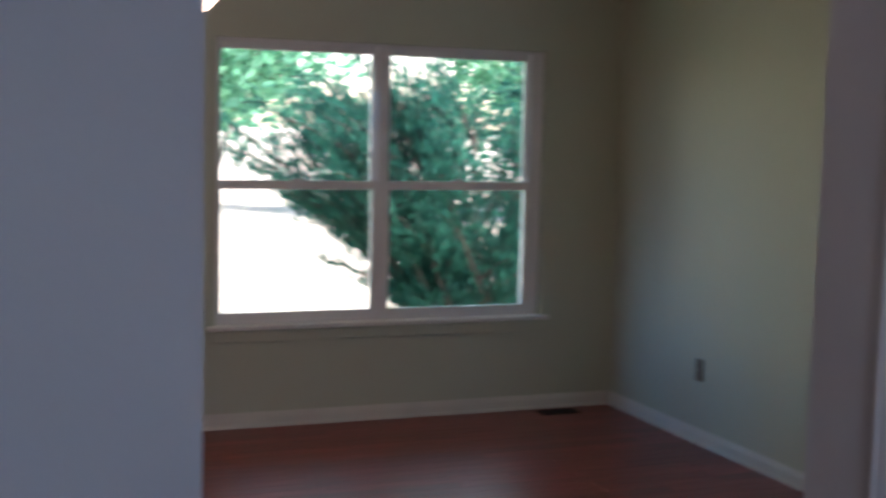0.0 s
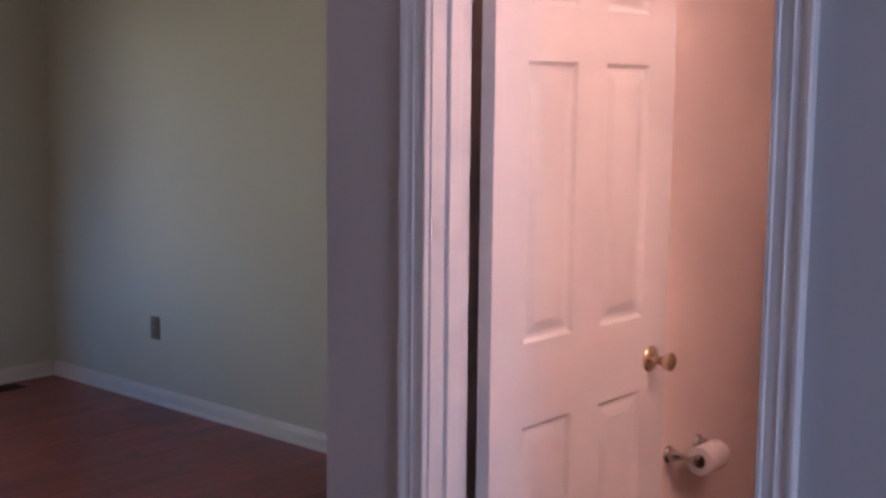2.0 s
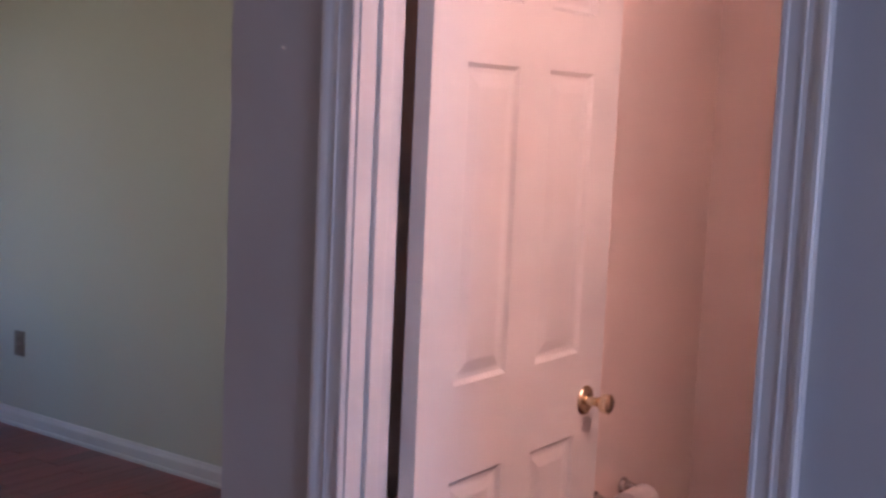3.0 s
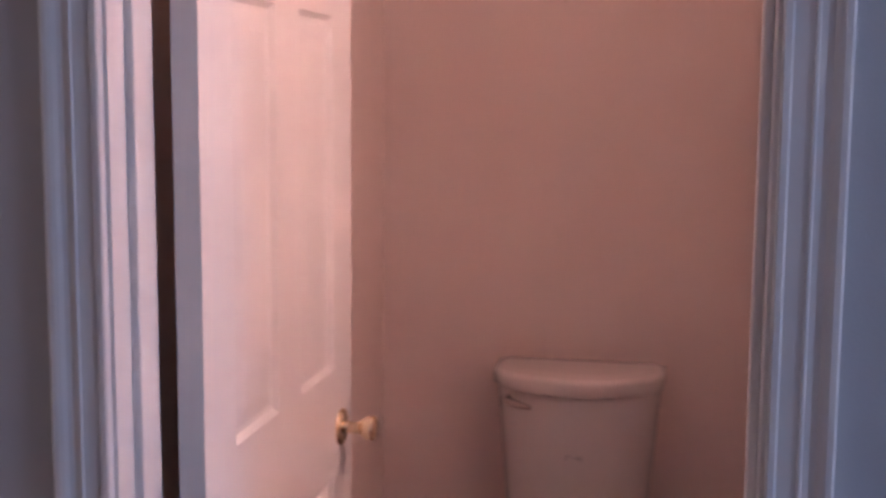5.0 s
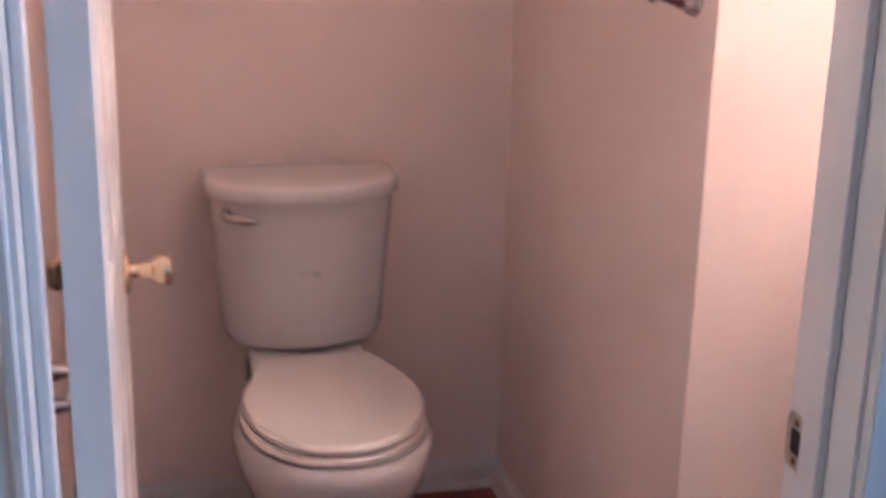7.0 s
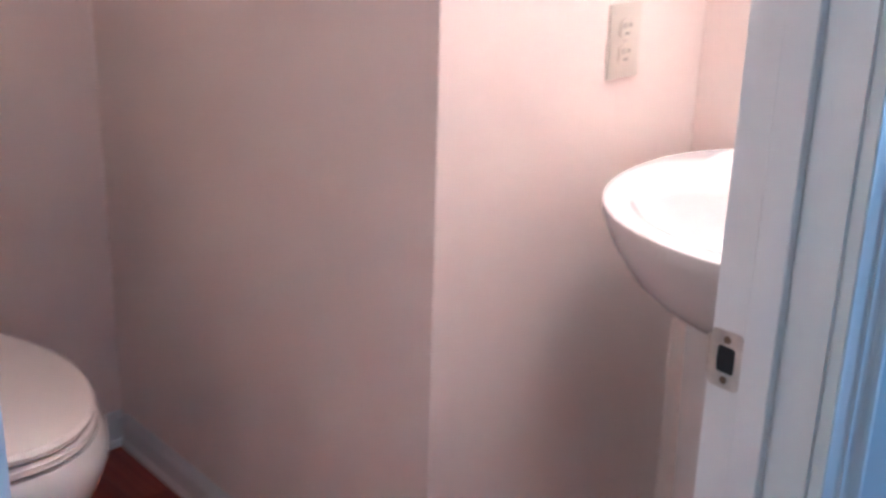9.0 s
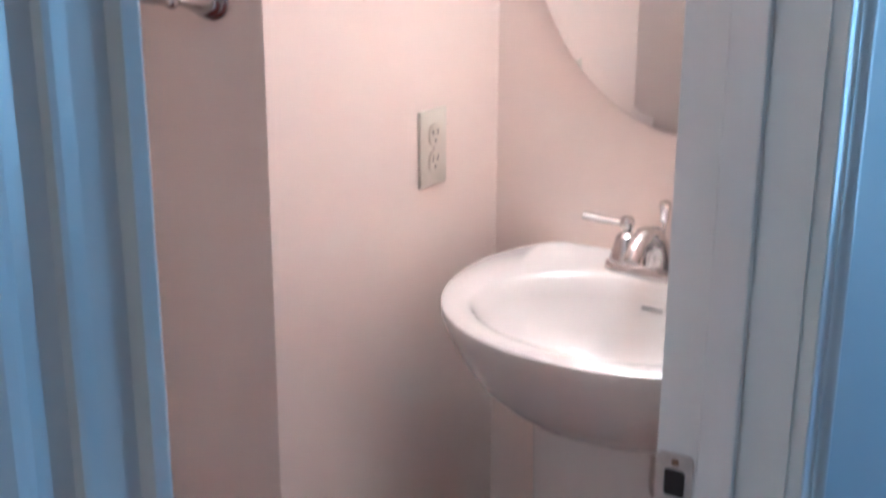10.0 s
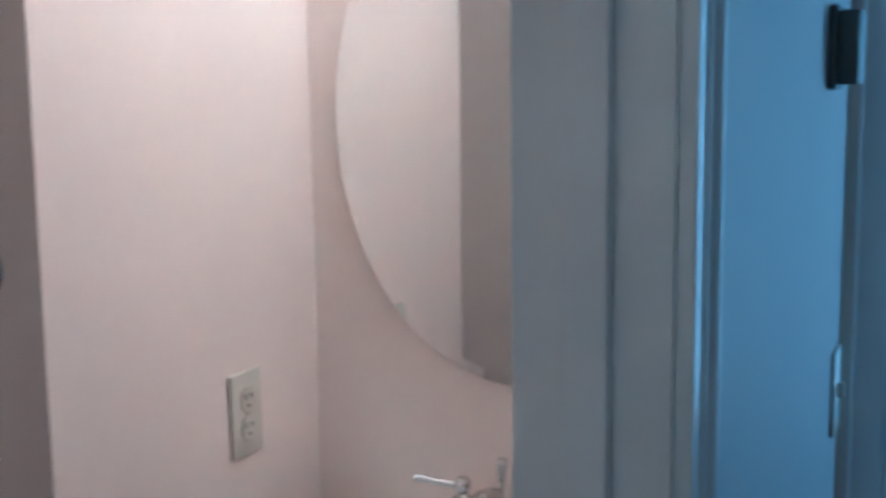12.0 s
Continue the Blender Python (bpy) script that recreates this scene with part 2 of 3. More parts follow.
solid("wall_powder_back", boxes((XL, T + 0.11, B, B + 0.11, 0, CEIL)), PAINT_BATH, "warm beige painted wall behind the toilet", "wall")
solid("wall_towel", boxes((T, T + 0.11, J, B, 0, CEIL)), PAINT_BATH, "warm beige painted side wall of the toilet niche", "wall")
solid("wall_outlet", boxes((T + 0.11, M + 0.11, J, J + 0.11, 0, CEIL)), PAINT_BATH, "warm beige painted wall beside the basin", "wall")
solid("wall_mirror", boxes((M, M + 0.11, TH + 0.006, J, 0, CEIL)), PAINT_BATH, "warm beige painted wall behind basin and mirror", "wall")
solid("wall_front_lining", boxes((XL, -0.018, TH, TH + 0.003, 0, CEIL), (W + 0.018, M, TH, TH + 0.003, 0, CEIL), (-0.018, W + 0.018, TH, TH + 0.003, DOOR_H + 0.018, CEIL)), PAINT_BATH, "beige inner face of the door wall", "wall")
solid("wall_green", boxes((WX, S, GY, GY + 0.11, 0, CEIL)), PAINT_ROOM, "pale painted front room wall in green daylight", "wall")
WIN = (-0.554, 1.298, 0.540, 2.022)
solid("wall_window", boxes(
    (WX - 0.16, WX, HALL_S, WIN[0], 0, CEIL), (WX - 0.16, WX, WIN[1], GY + 0.11, 0, CEIL),
    (WX - 0.16, WX, WIN[0], WIN[1], 0, WIN[2]), (WX - 0.16, WX, WIN[0], WIN[1], WIN[3], CEIL)), PAINT_ROOM, "pale painted outer wall with a double window", "wall")
solid("wall_hall_left", boxes((S - 0.12, S, HALL_S, LEFT_Y, 0, CEIL), (S - 0.12, S, LEFT_Y, 0.0, 2.12, CEIL)), PAINT_HALL, "painted end of the wall beside the wide opening", "wall")
solid("wall_south", boxes((WX - 0.16, HALL_E + 0.3, HALL_S - 0.12, HALL_S, 0, CEIL)), PAINT_HALL, "plain painted wall behind the walker", "wall")
solid("wall_hall_end", boxes((HALL_E, HALL_E + 0.15, HALL_S, -1.95, 0, CEIL), (HALL_E, HALL_E + 0.15, -0.95, TH, 0, CEIL), (HALL_E, HALL_E + 0.15, -1.95, -0.95, 0, 0.2), (HALL_E, HALL_E + 0.15, -1.95, -0.95, 2.1, CEIL)), PAINT_HALL, "painted hall end wall with a glazed opening", "wall")
solid("ceiling", boxes((WX - 0.16, HALL_E + 0.15, HALL_S - 0.12, GY + 0.11, CEIL, CEIL + 0.12)), CEILING, "flat white painted ceiling", "ceiling")
floor = solid("floor", boxes((WX - 0.16, HALL_E + 0.15, HALL_S - 0.12, GY + 0.11, -0.15, -0.008)), SUBFLOOR, "dark red hardwood strip floor throughout the rooms", "floor")

# ---- baseboards ----


def baseboard(name, x0, y0, x1, y1, nx, ny, parent_label, paint=TRIM):
    """A moulded board along a wall from (x0, y0) to (x1, y1); n points into the room."""
    prof = [(0.0, 0.0), (0.0165, 0.0), (0.016, 0.009), (0.0145, 0.014), (0.011, 0.017), (0.0105, 0.056), (0.0085, 0.060), (0.0085, 0.064), (0.006, 0.068), (0.0055, 0.073), (0.003, 0.080), (0.0, 0.080)]
    rings = [[(x + nx * d, y + ny * d, z) for d, z in prof] for x, y in ((x0, y0), (x1, y1))]
    return solid(name, loft(rings), paint, parent_label, "baseboard")


BL = "white moulded baseboard with a shoe strip"
baseboard("baseboard", WX, GY, S, GY, 0, -1, BL, TRIM_ROOM)
baseboard("baseboard", WX, HALL_S, WX, GY - 0.022, 1, 0, BL, TRIM_ROOM)
baseboard("baseboard", XL + 0.001, B, T, B, 0, -1, BL)
baseboard("baseboard", T, J, T, B - 0.022, -1, 0, BL)
baseboard("baseboard", T - 0.022, J, M, J, 0, -1, BL)
baseboard("baseboard", M, TH + 0.01, M, J - 0.022, -1, 0, BL)
baseboard("baseboard", XL, TH + 0.08, XL, B - 0.022, 1, 0, BL)
baseboard("baseboard", S, 0, -0.073, 0, 0, -1, BL)
baseboard("baseboard", W + 0.073, 0, 1.727, 0, 0, -1, BL)
baseboard("baseboard", S, HALL_S, S, LEFT_Y, 1, 0, BL)
baseboard("baseboard", S, 0.0, S, GY - 0.022, -1, 0, BL)

# ---- door frames ----
CASING = [(0, 0), (0, 0.0125), (0.002, 0.014), (0.008, 0.014), (0.0105, 0.0105), (0.024, 0.0115), (0.030, 0.0125), (0.0315, 0.0145), (0.034, 0.0145), (0.0355, 0.0125),
          (0.042, 0.0115), (0.048, 0.0130), (0.053, 0.0165), (0.058, 0.0185), (0.064, 0.0185), (0.067, 0.016), (0.067, 0)]


def casing(xa, xb, top, face, out, name, label):
    """Moulded casing round an opening from xa to xb on a wall face; out is -1 or 1 along y."""
    r = 0.005
    bm = join(
        loft([[(xa - r - u, face + out * d, 0.0) for u, d in CASING], [(xa - r - u, face + out * d, top + r + u) for u, d in CASING]]),
        loft([[(xb + r + u, face + out * d, 0.0) for u, d in CASING], [(xb + r + u, face + out * d, top + r + u) for u, d in CASING]]),
        loft([[(xa - r - u, face + out * d, top + r + u) for u, d in CASING], [(xb + r + u, face + out * d, top + r + u) for u, d in CASING]]))
    return solid(name, bm, TRIM, label, "door casing", smooth=False)


casing(0, W, DOOR_H, 0.0, -1, "trim", "white moulded casing round the powder room door")
solid("trim", boxes((-0.018, 0, 0, TH + 0.003, 0, DOOR_H), (W, W + 0.018, 0, TH + 0.003, 0, DOOR_H), (-0.018, W + 0.018, 0, TH + 0.003, DOOR_H, DOOR_H + 0.018)), TRIM, "white painted door jamb", "door jamb")
STOP = boxes((0, 0.011, 0.043, 0.076, 0, DOOR_H), (W - 0.011, W, 0.043, 0.076, 0, DOOR_H), (0.011, W - 0.011, 0.043, 0.076, DOOR_H - 0.011, DOOR_H), bevel=0.002)
solid("trim", STOP, TRIM, "white door stop strip on the jamb", "door stop")

casing(1.80, 2.60, DOOR_H, 0.0, -1, "trim", "white moulded casing round the next hall door")
solid("trim", boxes((1.80, 1.818, 0, TH, 0, DOOR_H), (2.582, 2.60, 0, TH, 0, DOOR_H), (1.80, 2.60, 0, TH, DOOR_H, DOOR_H + 0.018)), TRIM, "white painted jamb of the next hall door", "door jamb")

# ---- panelled doors ----


def panel(y0, y1, z0, z1, front, back):
    """A raised panel, moulded down from the frame on both faces; the thickness runs along x."""
    def ring(x, inset):
        return [(x, y0 + inset, z0 + inset), (x, y1 - inset, z0 + inset), (x, y1 - inset, z1 - inset), (x, y0 + inset, z1 - inset)]
    steps = [(0.0, 0.0), (0.0035, 0.004), (0.0075, 0.009), (0.0085, 0.016), (0.0080, 0.020), (0.0030, 0.040), (0.0025, 0.043)]
    bmf = bmesh.new()
    for side, s in ((front, -1), (back, 1)):
        vs = [[bmf.verts.new(p) for p in ring(side + s * d, i)] for d, i in steps]
        for a, b in zip(vs, vs[1:]):
            for k in range(4):
                bmf.faces.new((a[k], a[(k + 1) % 4], b[(k + 1) % 4], b[k]))
        bmf.faces.new(vs[-1])
    return bmf


def panel_door(name, x0, x1, y0, width, height, label):
    """A six panel door that stands along y, its hinge edge at y0, thickness x0 to x1."""
    door = thing(name, (0.5 * (x0 + x1), y0, 0.01), label, "door", kind="structure")
    cols = ((0.110, 0.289), (0.399, 0.578))
    rows = ((0.235, 0.832), (1.014, 1.606), (1.722, 1.912))
    c0, c1, c2, c3 = cols[0][0], cols[0][1], cols[1][0], cols[1][1]
    zs = [0.01, *(z for r in rows for z in r), height]
    bm = boxes((x0, x1, y0, y0 + c0, 0.01, height), (x0, x1, y0 + c3, y0 + width, 0.01, height))
    for k in (0, 2, 4, 6):
        put(bm, (x0, x1, y0 + c0, y0 + c3, zs[k], zs[k + 1]))
    for k in (1, 3, 5):
        put(bm, (x0, x1, y0 + c1, y0 + c2, zs[k], zs[k + 1]))
    part("slab", bm, DOORPAINT, door, smooth=False)
    for a, b in cols:
        for c, d in rows:
            part("panel", panel(y0 + a, y0 + b, c, d, x1, x0), DOORPAINT, door, smooth=False)
    return door


door = panel_door("door_1", 0.020, 0.054, 0.126, 0.692, 2.030, "white six panel door standing open into the powder room")


def knob(sign, x, y, z):
    m = Matrix.Translation((x, y, z)) @ pose(0, 0, 0, 0, 90 * sign, 0)
    k = part("knob", revolve([(0.0, 0.066), (0.016, 0.0655), (0.021, 0.062), (0.0225, 0.056), (0.020, 0.046), (0.015, 0.039), (0.011, 0.034), (0.0105, 0.012), (0.012, 0.008), (0.0, 0.006)], m), BRASS, door, "brass door knob")
    part("rose", revolve([(0.031, 0.0), (0.0325, 0.003), (0.030, 0.007), (0.022, 0.010), (0.012, 0.011), (0.0, 0.011)], m), BRASS, k, at=(0, 0, 0))
    return k


knob(1, 0.054, 0.744, 0.904)
knob(-1, 0.020, 0.744, 0.904)
for zz in (0.22, 1.87):
    h = part("hinge", join(
        boxes((0.0004, 0.0024, 0.082, 0.118, zz - 0.044, zz + 0.044), (0.012, 0.052, 0.1235, 0.1256, zz - 0.044, zz + 0.044)),
        revolve([(0.0, -0.050), (0.004, -0.050), (0.0068, -0.045), (0.0068, 0.045), (0.004, 0.050), (0.0, 0.050)], Matrix.Translation((0.0085, 0.1215, zz)), 12),
        ), HINGE, door, "tarnished butt hinge")
door.rotation_euler = (0, 0, radians(0.35))

strike = thing("strike_plate", (W, 0.098, 0.894), "scratched steel strike plate screwed to the white jamb", "strike plate")


def rounded_plate(y0, y1, z0, z1, rad, x0, x1, hole):
    """A thin plate across x with rounded corners and an oblong hole through it."""
    def ring(ya, yb, za, zb, q):
        out = []
        for cy, cz, a0 in ((yb - q, zb - q, 0), (ya + q, zb - q, 90), (ya + q, za + q, 180), (yb - q, za + q, 270)):
            out += [(cy + q * math.cos(radians(a0 + 18 * i)), cz + q * math.sin(radians(a0 + 18 * i))) for i in range(6)]
        return out
    outer, inner = ring(y0, y1, z0, z1, rad), ring(*hole)
    rings = [[(x, y, z) for y, z in ry] for x, ry in ((x0, inner), (x0, outer), (x1, outer), (x1, inner), (x0, inner))]
    return loft(rings, cap=False)


PZ = 0.894
part("plate", rounded_plate(0.0815, 0.1165, PZ - 0.029, PZ + 0.029, 0.006, W - 0.0017, W - 0.0002, (0.0885, 0.1085, PZ - 0.0135, PZ + 0.0135, 0.004)), STEEL, strike)
part("lip", loft([[(W - 0.0017 + 0.0085 * q * q, 0.1165 + 0.0095 * q, PZ + sz * (0.021 - 0.005 * q)) for sz in (-1, 1)] + [(W - 0.0003 + 0.0085 * q * q, 0.1165 + 0.0095 * q, PZ + sz * (0.021 - 0.005 * q)) for sz in (1, -1)] for q in (0, 0.3, 0.55, 0.8, 1.0)]), STEEL, strike)
# no real depth: a thin near-black piece gives the shade inside the hole
part("latch_hole_shade", boxes((W - 0.0012, W - 0.0006, 0.0880, 0.1090, PZ - 0.014, PZ + 0.014), bevel=0.0002), DARK, strike, "flat piece painted dark as the shade inside the latch hole", smooth=False)
for zz in (PZ - 0.0205, PZ + 0.0205):
    part("screw", revolve([(0.0040, 0.0), (0.0034, 0.0012), (0.0, 0.0014)], Matrix.Translation((W - 0.0018, 0.0985, zz)) @ pose(0, 0, 0, 0, -90, 0), 12), HINGE, strike)

door2 = thing("door_2", (2.2, 0.08, 0.01), "white closed hall door set back in its frame", "door", kind="structure")
part("slab", boxes((1.821, 2.579, 0.075, 0.110, 0.01, 2.03), bevel=0.002), DOORPAINT, door2)

# ---- window of the front room ----


def window_unit(y0, y1, z0, z1, x):
    """One double-hung unit: frame, two sashes, panes, sash lock."""
    w = thing("window_1", (x, 0.5 * (y0 + y1), z0), "white vinyl double-hung window with clear panes", "window", kind="structure")
    mid = 0.5 * (z0 + z1) - 0.012
    part("window_frame", boxes((x - 0.05, x + 0.035, y0, y0 + 0.012, z0, z1), (x - 0.05, x + 0.035, y1 - 0.012, y1, z0, z1), (x - 0.05, x + 0.035, y0 + 0.012, y1 - 0.012, z0, z0 + 0.014), (x - 0.05, x + 0.035, y0 + 0.012, y1 - 0.012, z1 - 0.012, z1)), VINYL, w, smooth=False)
    for k, (a, b, xx) in enumerate(((z0 + 0.014, mid + 0.024, x + 0.008), (mid - 0.024, z1 - 0.012, x - 0.022))):
        r = 0.024
        sash = part("sash", boxes((xx, xx + 0.024, y0 + 0.012, y0 + 0.012 + r, a, b), (xx, xx + 0.024, y1 - 0.012 - r, y1 - 0.012, a, b),
                                  (xx, xx + 0.024, y0 + 0.012 + r, y1 - 0.012 - r, a, a + 0.044), (xx, xx + 0.024, y0 + 0.012 + r, y1 - 0.012 - r, b - 0.044, b)), VINYL, w, smooth=False)
        pane = part("pane", boxes((xx + 0.010, xx + 0.014, y0 + 0.01 + r, y1 - 0.01 - r, a + 0.040, b - 0.040)), GLASS, sash, at=(0, 0, 0), smooth=False)
        pane.visible_shadow = False
    part("sash_lock", boxes((x + 0.010, x + 0.034, 0.5 * (y0 + y1) - 0.03, 0.5 * (y0 + y1) + 0.03, mid + 0.024, mid + 0.036), bevel=0.004), VINYL, w)
    return w


GX = WX - 0.085
window_unit(WIN[0], 0.333, WIN[2], WIN[3], GX)
window_unit(0.364, 1.236, WIN[2], WIN[3], GX)
solid("trim", boxes((GX - 0.05, GX + 0.040, 0.333, 0.364, WIN[2], WIN[3]), (GX - 0.05, GX + 0.030, 1.236, WIN[1], WIN[2], WIN[3])), VINYL, "white vinyl mullion between the two windows", "window mullion")
solid("window_sill", boxes((WX - 0.049, WX + 0.030, WIN[0] - 0.045, WIN[1] + 0.045, WIN[2] - 0.022, WIN[2] + 0.002), bevel=0.005), TRIM, "white painted window stool", "window sill")
solid("trim", boxes((WX, WX + 0.014, WIN[0] - 0.02, WIN[1] + 0.02, WIN[2] - 0.085, WIN[2] - 0.022), bevel=0.003), PAINT_ROOM, "painted apron board under the window", "window apron")

# glazed opening at the hall's end, behind the walker
hw = thing("window_2", (HALL_E + 0.06, -1.45, 0.2), "white framed window at the hall end", "window", kind="structure")
part("window_frame", boxes((HALL_E + 0.03, HALL_E + 0.09, -1.95, -1.90, 0.2, 2.1), (HALL_E + 0.03, HALL_E + 0.09, -1.00, -0.95, 0.2, 2.1), (HALL_E + 0.03, HALL_E + 0.09, -1.90, -1.00, 0.2, 0.26), (HALL_E + 0.03, HALL_E + 0.09, -1.90, -1.00, 2.05, 2.1)), VINYL, hw, smooth=False)
pane = part("pane", boxes((HALL_E + 0.055, HALL_E + 0.060, -1.90, -1.00, 0.26, 2.05)), GLASS, hw, smooth=False)
pane.visible_shadow = False

# ---- electrical plates ----


def duplex(name, place, turn, label, plastic):
    """A duplex receptacle plate; modelled facing -y at the origin, then turned."""
    o = thing(name, place, label, "outlet", group="wall outlets")
    o.rotation_euler = (0, 0, radians(turn))
    bm = boxes((-0.0355, 0.0355, -0.006, 0.0, -0.0573, 0.0573), bevel=0.0025)
    part("plate", bm, plastic, o, at=(0, 0, 0))
    for zz in (0.0195, -0.0195):
        ring = [(0.0168 * max(-0.86, min(0.86, math.cos(a))) , 0.0168 * math.sin(a)) for a in [2 * math.pi * i / 24 for i in range(24)]]
        r = part("receptacle", loft([[(x, -0.0060, z + zz) for x, z in ring], [(x, -0.0085, z + zz) for x, z in ring]]), plastic, o, at=(0, 0, 0))
        # slots are near-black pieces on the face, their inner shade put into the colour
        for sx, hh in ((-0.0063, 0.0042), (0.0063, 0.0034)):
            part("slot", boxes((sx - 0.0012, sx + 0.0012, -0.0090, -0.0084, zz + 0.004 - hh, zz + 0.004 + hh)), DARK, r, at=(0, 0, 0), smooth=False)
        part("slot", revolve([(0.0024, 0.0), (0.0024, 0.0006), (0, 0.0006)], Matrix.Translation((0, -0.0084, zz - 0.0085)) @ pose(0, 0, 0, 90), 10), DARK, r, at=(0, 0, 0), smooth=False)
    part("screw", revolve([(0.0032, 0.0), (0.0028, 0.0012), (0, 0.0014)], Matrix.Translation((0, -0.006, 0)) @ pose(0, 0, 0, 90), 10), STEEL, o, at=(0, 0, 0))
    return o


duplex("wall_outlet_plate", (1.2455, J, 1.0265), 0, "ivory duplex outlet on the powder room wall", IVORY)
duplex("wall_outlet_plate", (-3.392, GY, 0.383), 0, "tan duplex outlet low on the front room wall", TAN)

# ---- towel bar ----


def towel_post(y, parent):
    m = Matrix.Translation((T, y, 1.271)) @ pose(0, 0, 0, 0, -90, 0)
    p = part("post", revolve([(0.0285, 0.0), (0.0290, 0.004), (0.0270, 0.007), (0.0250, 0.0085), (0.0255, 0.012), (0.0225, 0.016), (0.0205, 0.0175), (0.0205, 0.021), (0.0155, 0.031), (0.0100, 0.045), (0.0068, 0.055), (0.0060, 0.059), (0.0, 0.060)], m), CHROME, parent)
    part("ball", revolve([(0.0, 0.0575)] + [(0.0095 * math.sin(a), 0.067 - 0.0095 * math.cos(a)) for a in [math.pi * i / 10 for i in range(1, 10)]] + [(0.0, 0.0765)], m, 16), CHROME, p, at=(0, 0, 0))
    return p


bar = thing("towel_bar", (T, 1.085, 1.271), "brushed chrome towel bar on two bell-shaped posts", "towel bar")
towel_post(0.790, bar)
towel_post(1.340, bar)
part("bar", tube([(T - 0.067, 0.790, 1.271), (T - 0.067, 1.085, 1.271), (T - 0.067, 1.340, 1.271)], 0.0055, 14), CHROME, bar)

# ---- paper holder and roll ----
TPZ, TPX = 0.545, XL + 0.083
holder = thing("toilet_paper_holder", (XL, 1.216, TPZ), "chrome paper holder with two bell posts on the wall", "paper holder")
for yy in (1.135, 1.298):
    m = Matrix.Translation((XL, yy, TPZ)) @ pose(0, 0, 0, 0, 90, 0)
    part("post", revolve([(0.0250, 0.0), (0.0255, 0.004), (0.0230, 0.008), (0.0190, 0.012), (0.0185, 0.018), (0.0120, 0.036), (0.0075, 0.060), (0.0065, 0.070), (0.0105, 0.076), (0.0125, 0.083), (0.0105, 0.091), (0.0, 0.095)], m), CHROME, holder)
part("roller", tube([(TPX, 1.135, TPZ), (TPX, 1.216, TPZ), (TPX, 1.298, TPZ)], 0.009, 12), CHROME, holder)
roll = thing("toilet_roll", (TPX, 1.216, TPZ), "white paper roll on the chrome holder", "toilet paper")
m = Matrix.Translation((TPX, 1.164, TPZ - 0.010)) @ pose(0, 0, 0, -90)
rp = [(0.0195, 0.0), (0.040, 0.0), (0.0415, 0.002), (0.0415, 0.103), (0.040, 0.105), (0.0195, 0.105)]
bm = loft([[(r * math.cos(2 * math.pi * i / 32), r * math.sin(2 * math.pi * i / 32), z) for i in range(32)] for r, z in rp + rp[:1]], cap=False)
bm.transform(m)
part("paper", bm, PAPER, roll)
rp = [(0.0180, -0.0005), (0.0194, -0.0005), (0.0194, 0.1055), (0.0180, 0.1055), (0.0180, -0.0005)]
bm = loft([[(r * math.cos(2 * math.pi * i / 24), r * math.sin(2 * math.pi * i / 24), z) for i in range(24)] for r, z in rp], cap=False)
bm.transform(m)
part("core", bm, CARDBOARD, roll, "brown cardboard core")

# ---- toilet ----
TCX, BX, BYC = 0.393, 0.410, 1.275


def superring(cx, cy, rx, ry_front, ry_back, z, n=40, p=2.4):
    """A rounded ring, fuller towards the wall than to the front."""
    out = []
    for i in range(n):
        a = 2 * math.pi * i / n
        c, s = math.cos(a), math.sin(a)
        x = cx + rx * math.copysign(abs(c) ** (2 / p), c)
        ry = ry_back if s > 0 else ry_front
        out.append((x, cy + ry * math.copysign(abs(s) ** (2 / p), s), z))
    return out


def seat_ring(rx, front, back, z, n=44):
    """A seat outline: round to the front, drawn in to a straight edge at the hinges."""
    out = []
    for i in range(n):
        a = 2 * math.pi * i / n
        c, s = math.cos(a), math.sin(a)
        if s > 0:
            u = min(1.0, s * 1.18)
            w = rx * (1 - 0.38 * u ** 1.55)
            out.append((BX + w * math.copysign(min(1.0, abs(c) * 1.9 + (1 - u)), c), BYC + back * u, z))
        else:
            out.append((BX + rx * math.copysign(abs(c) ** 0.93, c), BYC + front * -abs(s) ** 0.93, z))
    return out


def tank_ring(hw, yf, yb, z, bow, n=12):
    """A tank section: flat back, rounded corners, bowed front."""
    r = 0.030
    out = []
    for i in range(n + 1):
        u = -1 + 2 * i / n
        edge = max(0.0, abs(u) - 0.86) / 0.14
        out.append((TCX + hw * u * (1 - 0.02 * edge), yf + bow * u * u + 0.030 * edge ** 2, z))
    out += [(TCX + hw, yb - r, z), (TCX + hw - 0.01, yb - 0.006, z), (TCX + hw - r, yb, z), (TCX - hw + r, yb, z), (TCX - hw + 0.01, yb - 0.006, z), (TCX - hw, yb - r, z)]
    return out


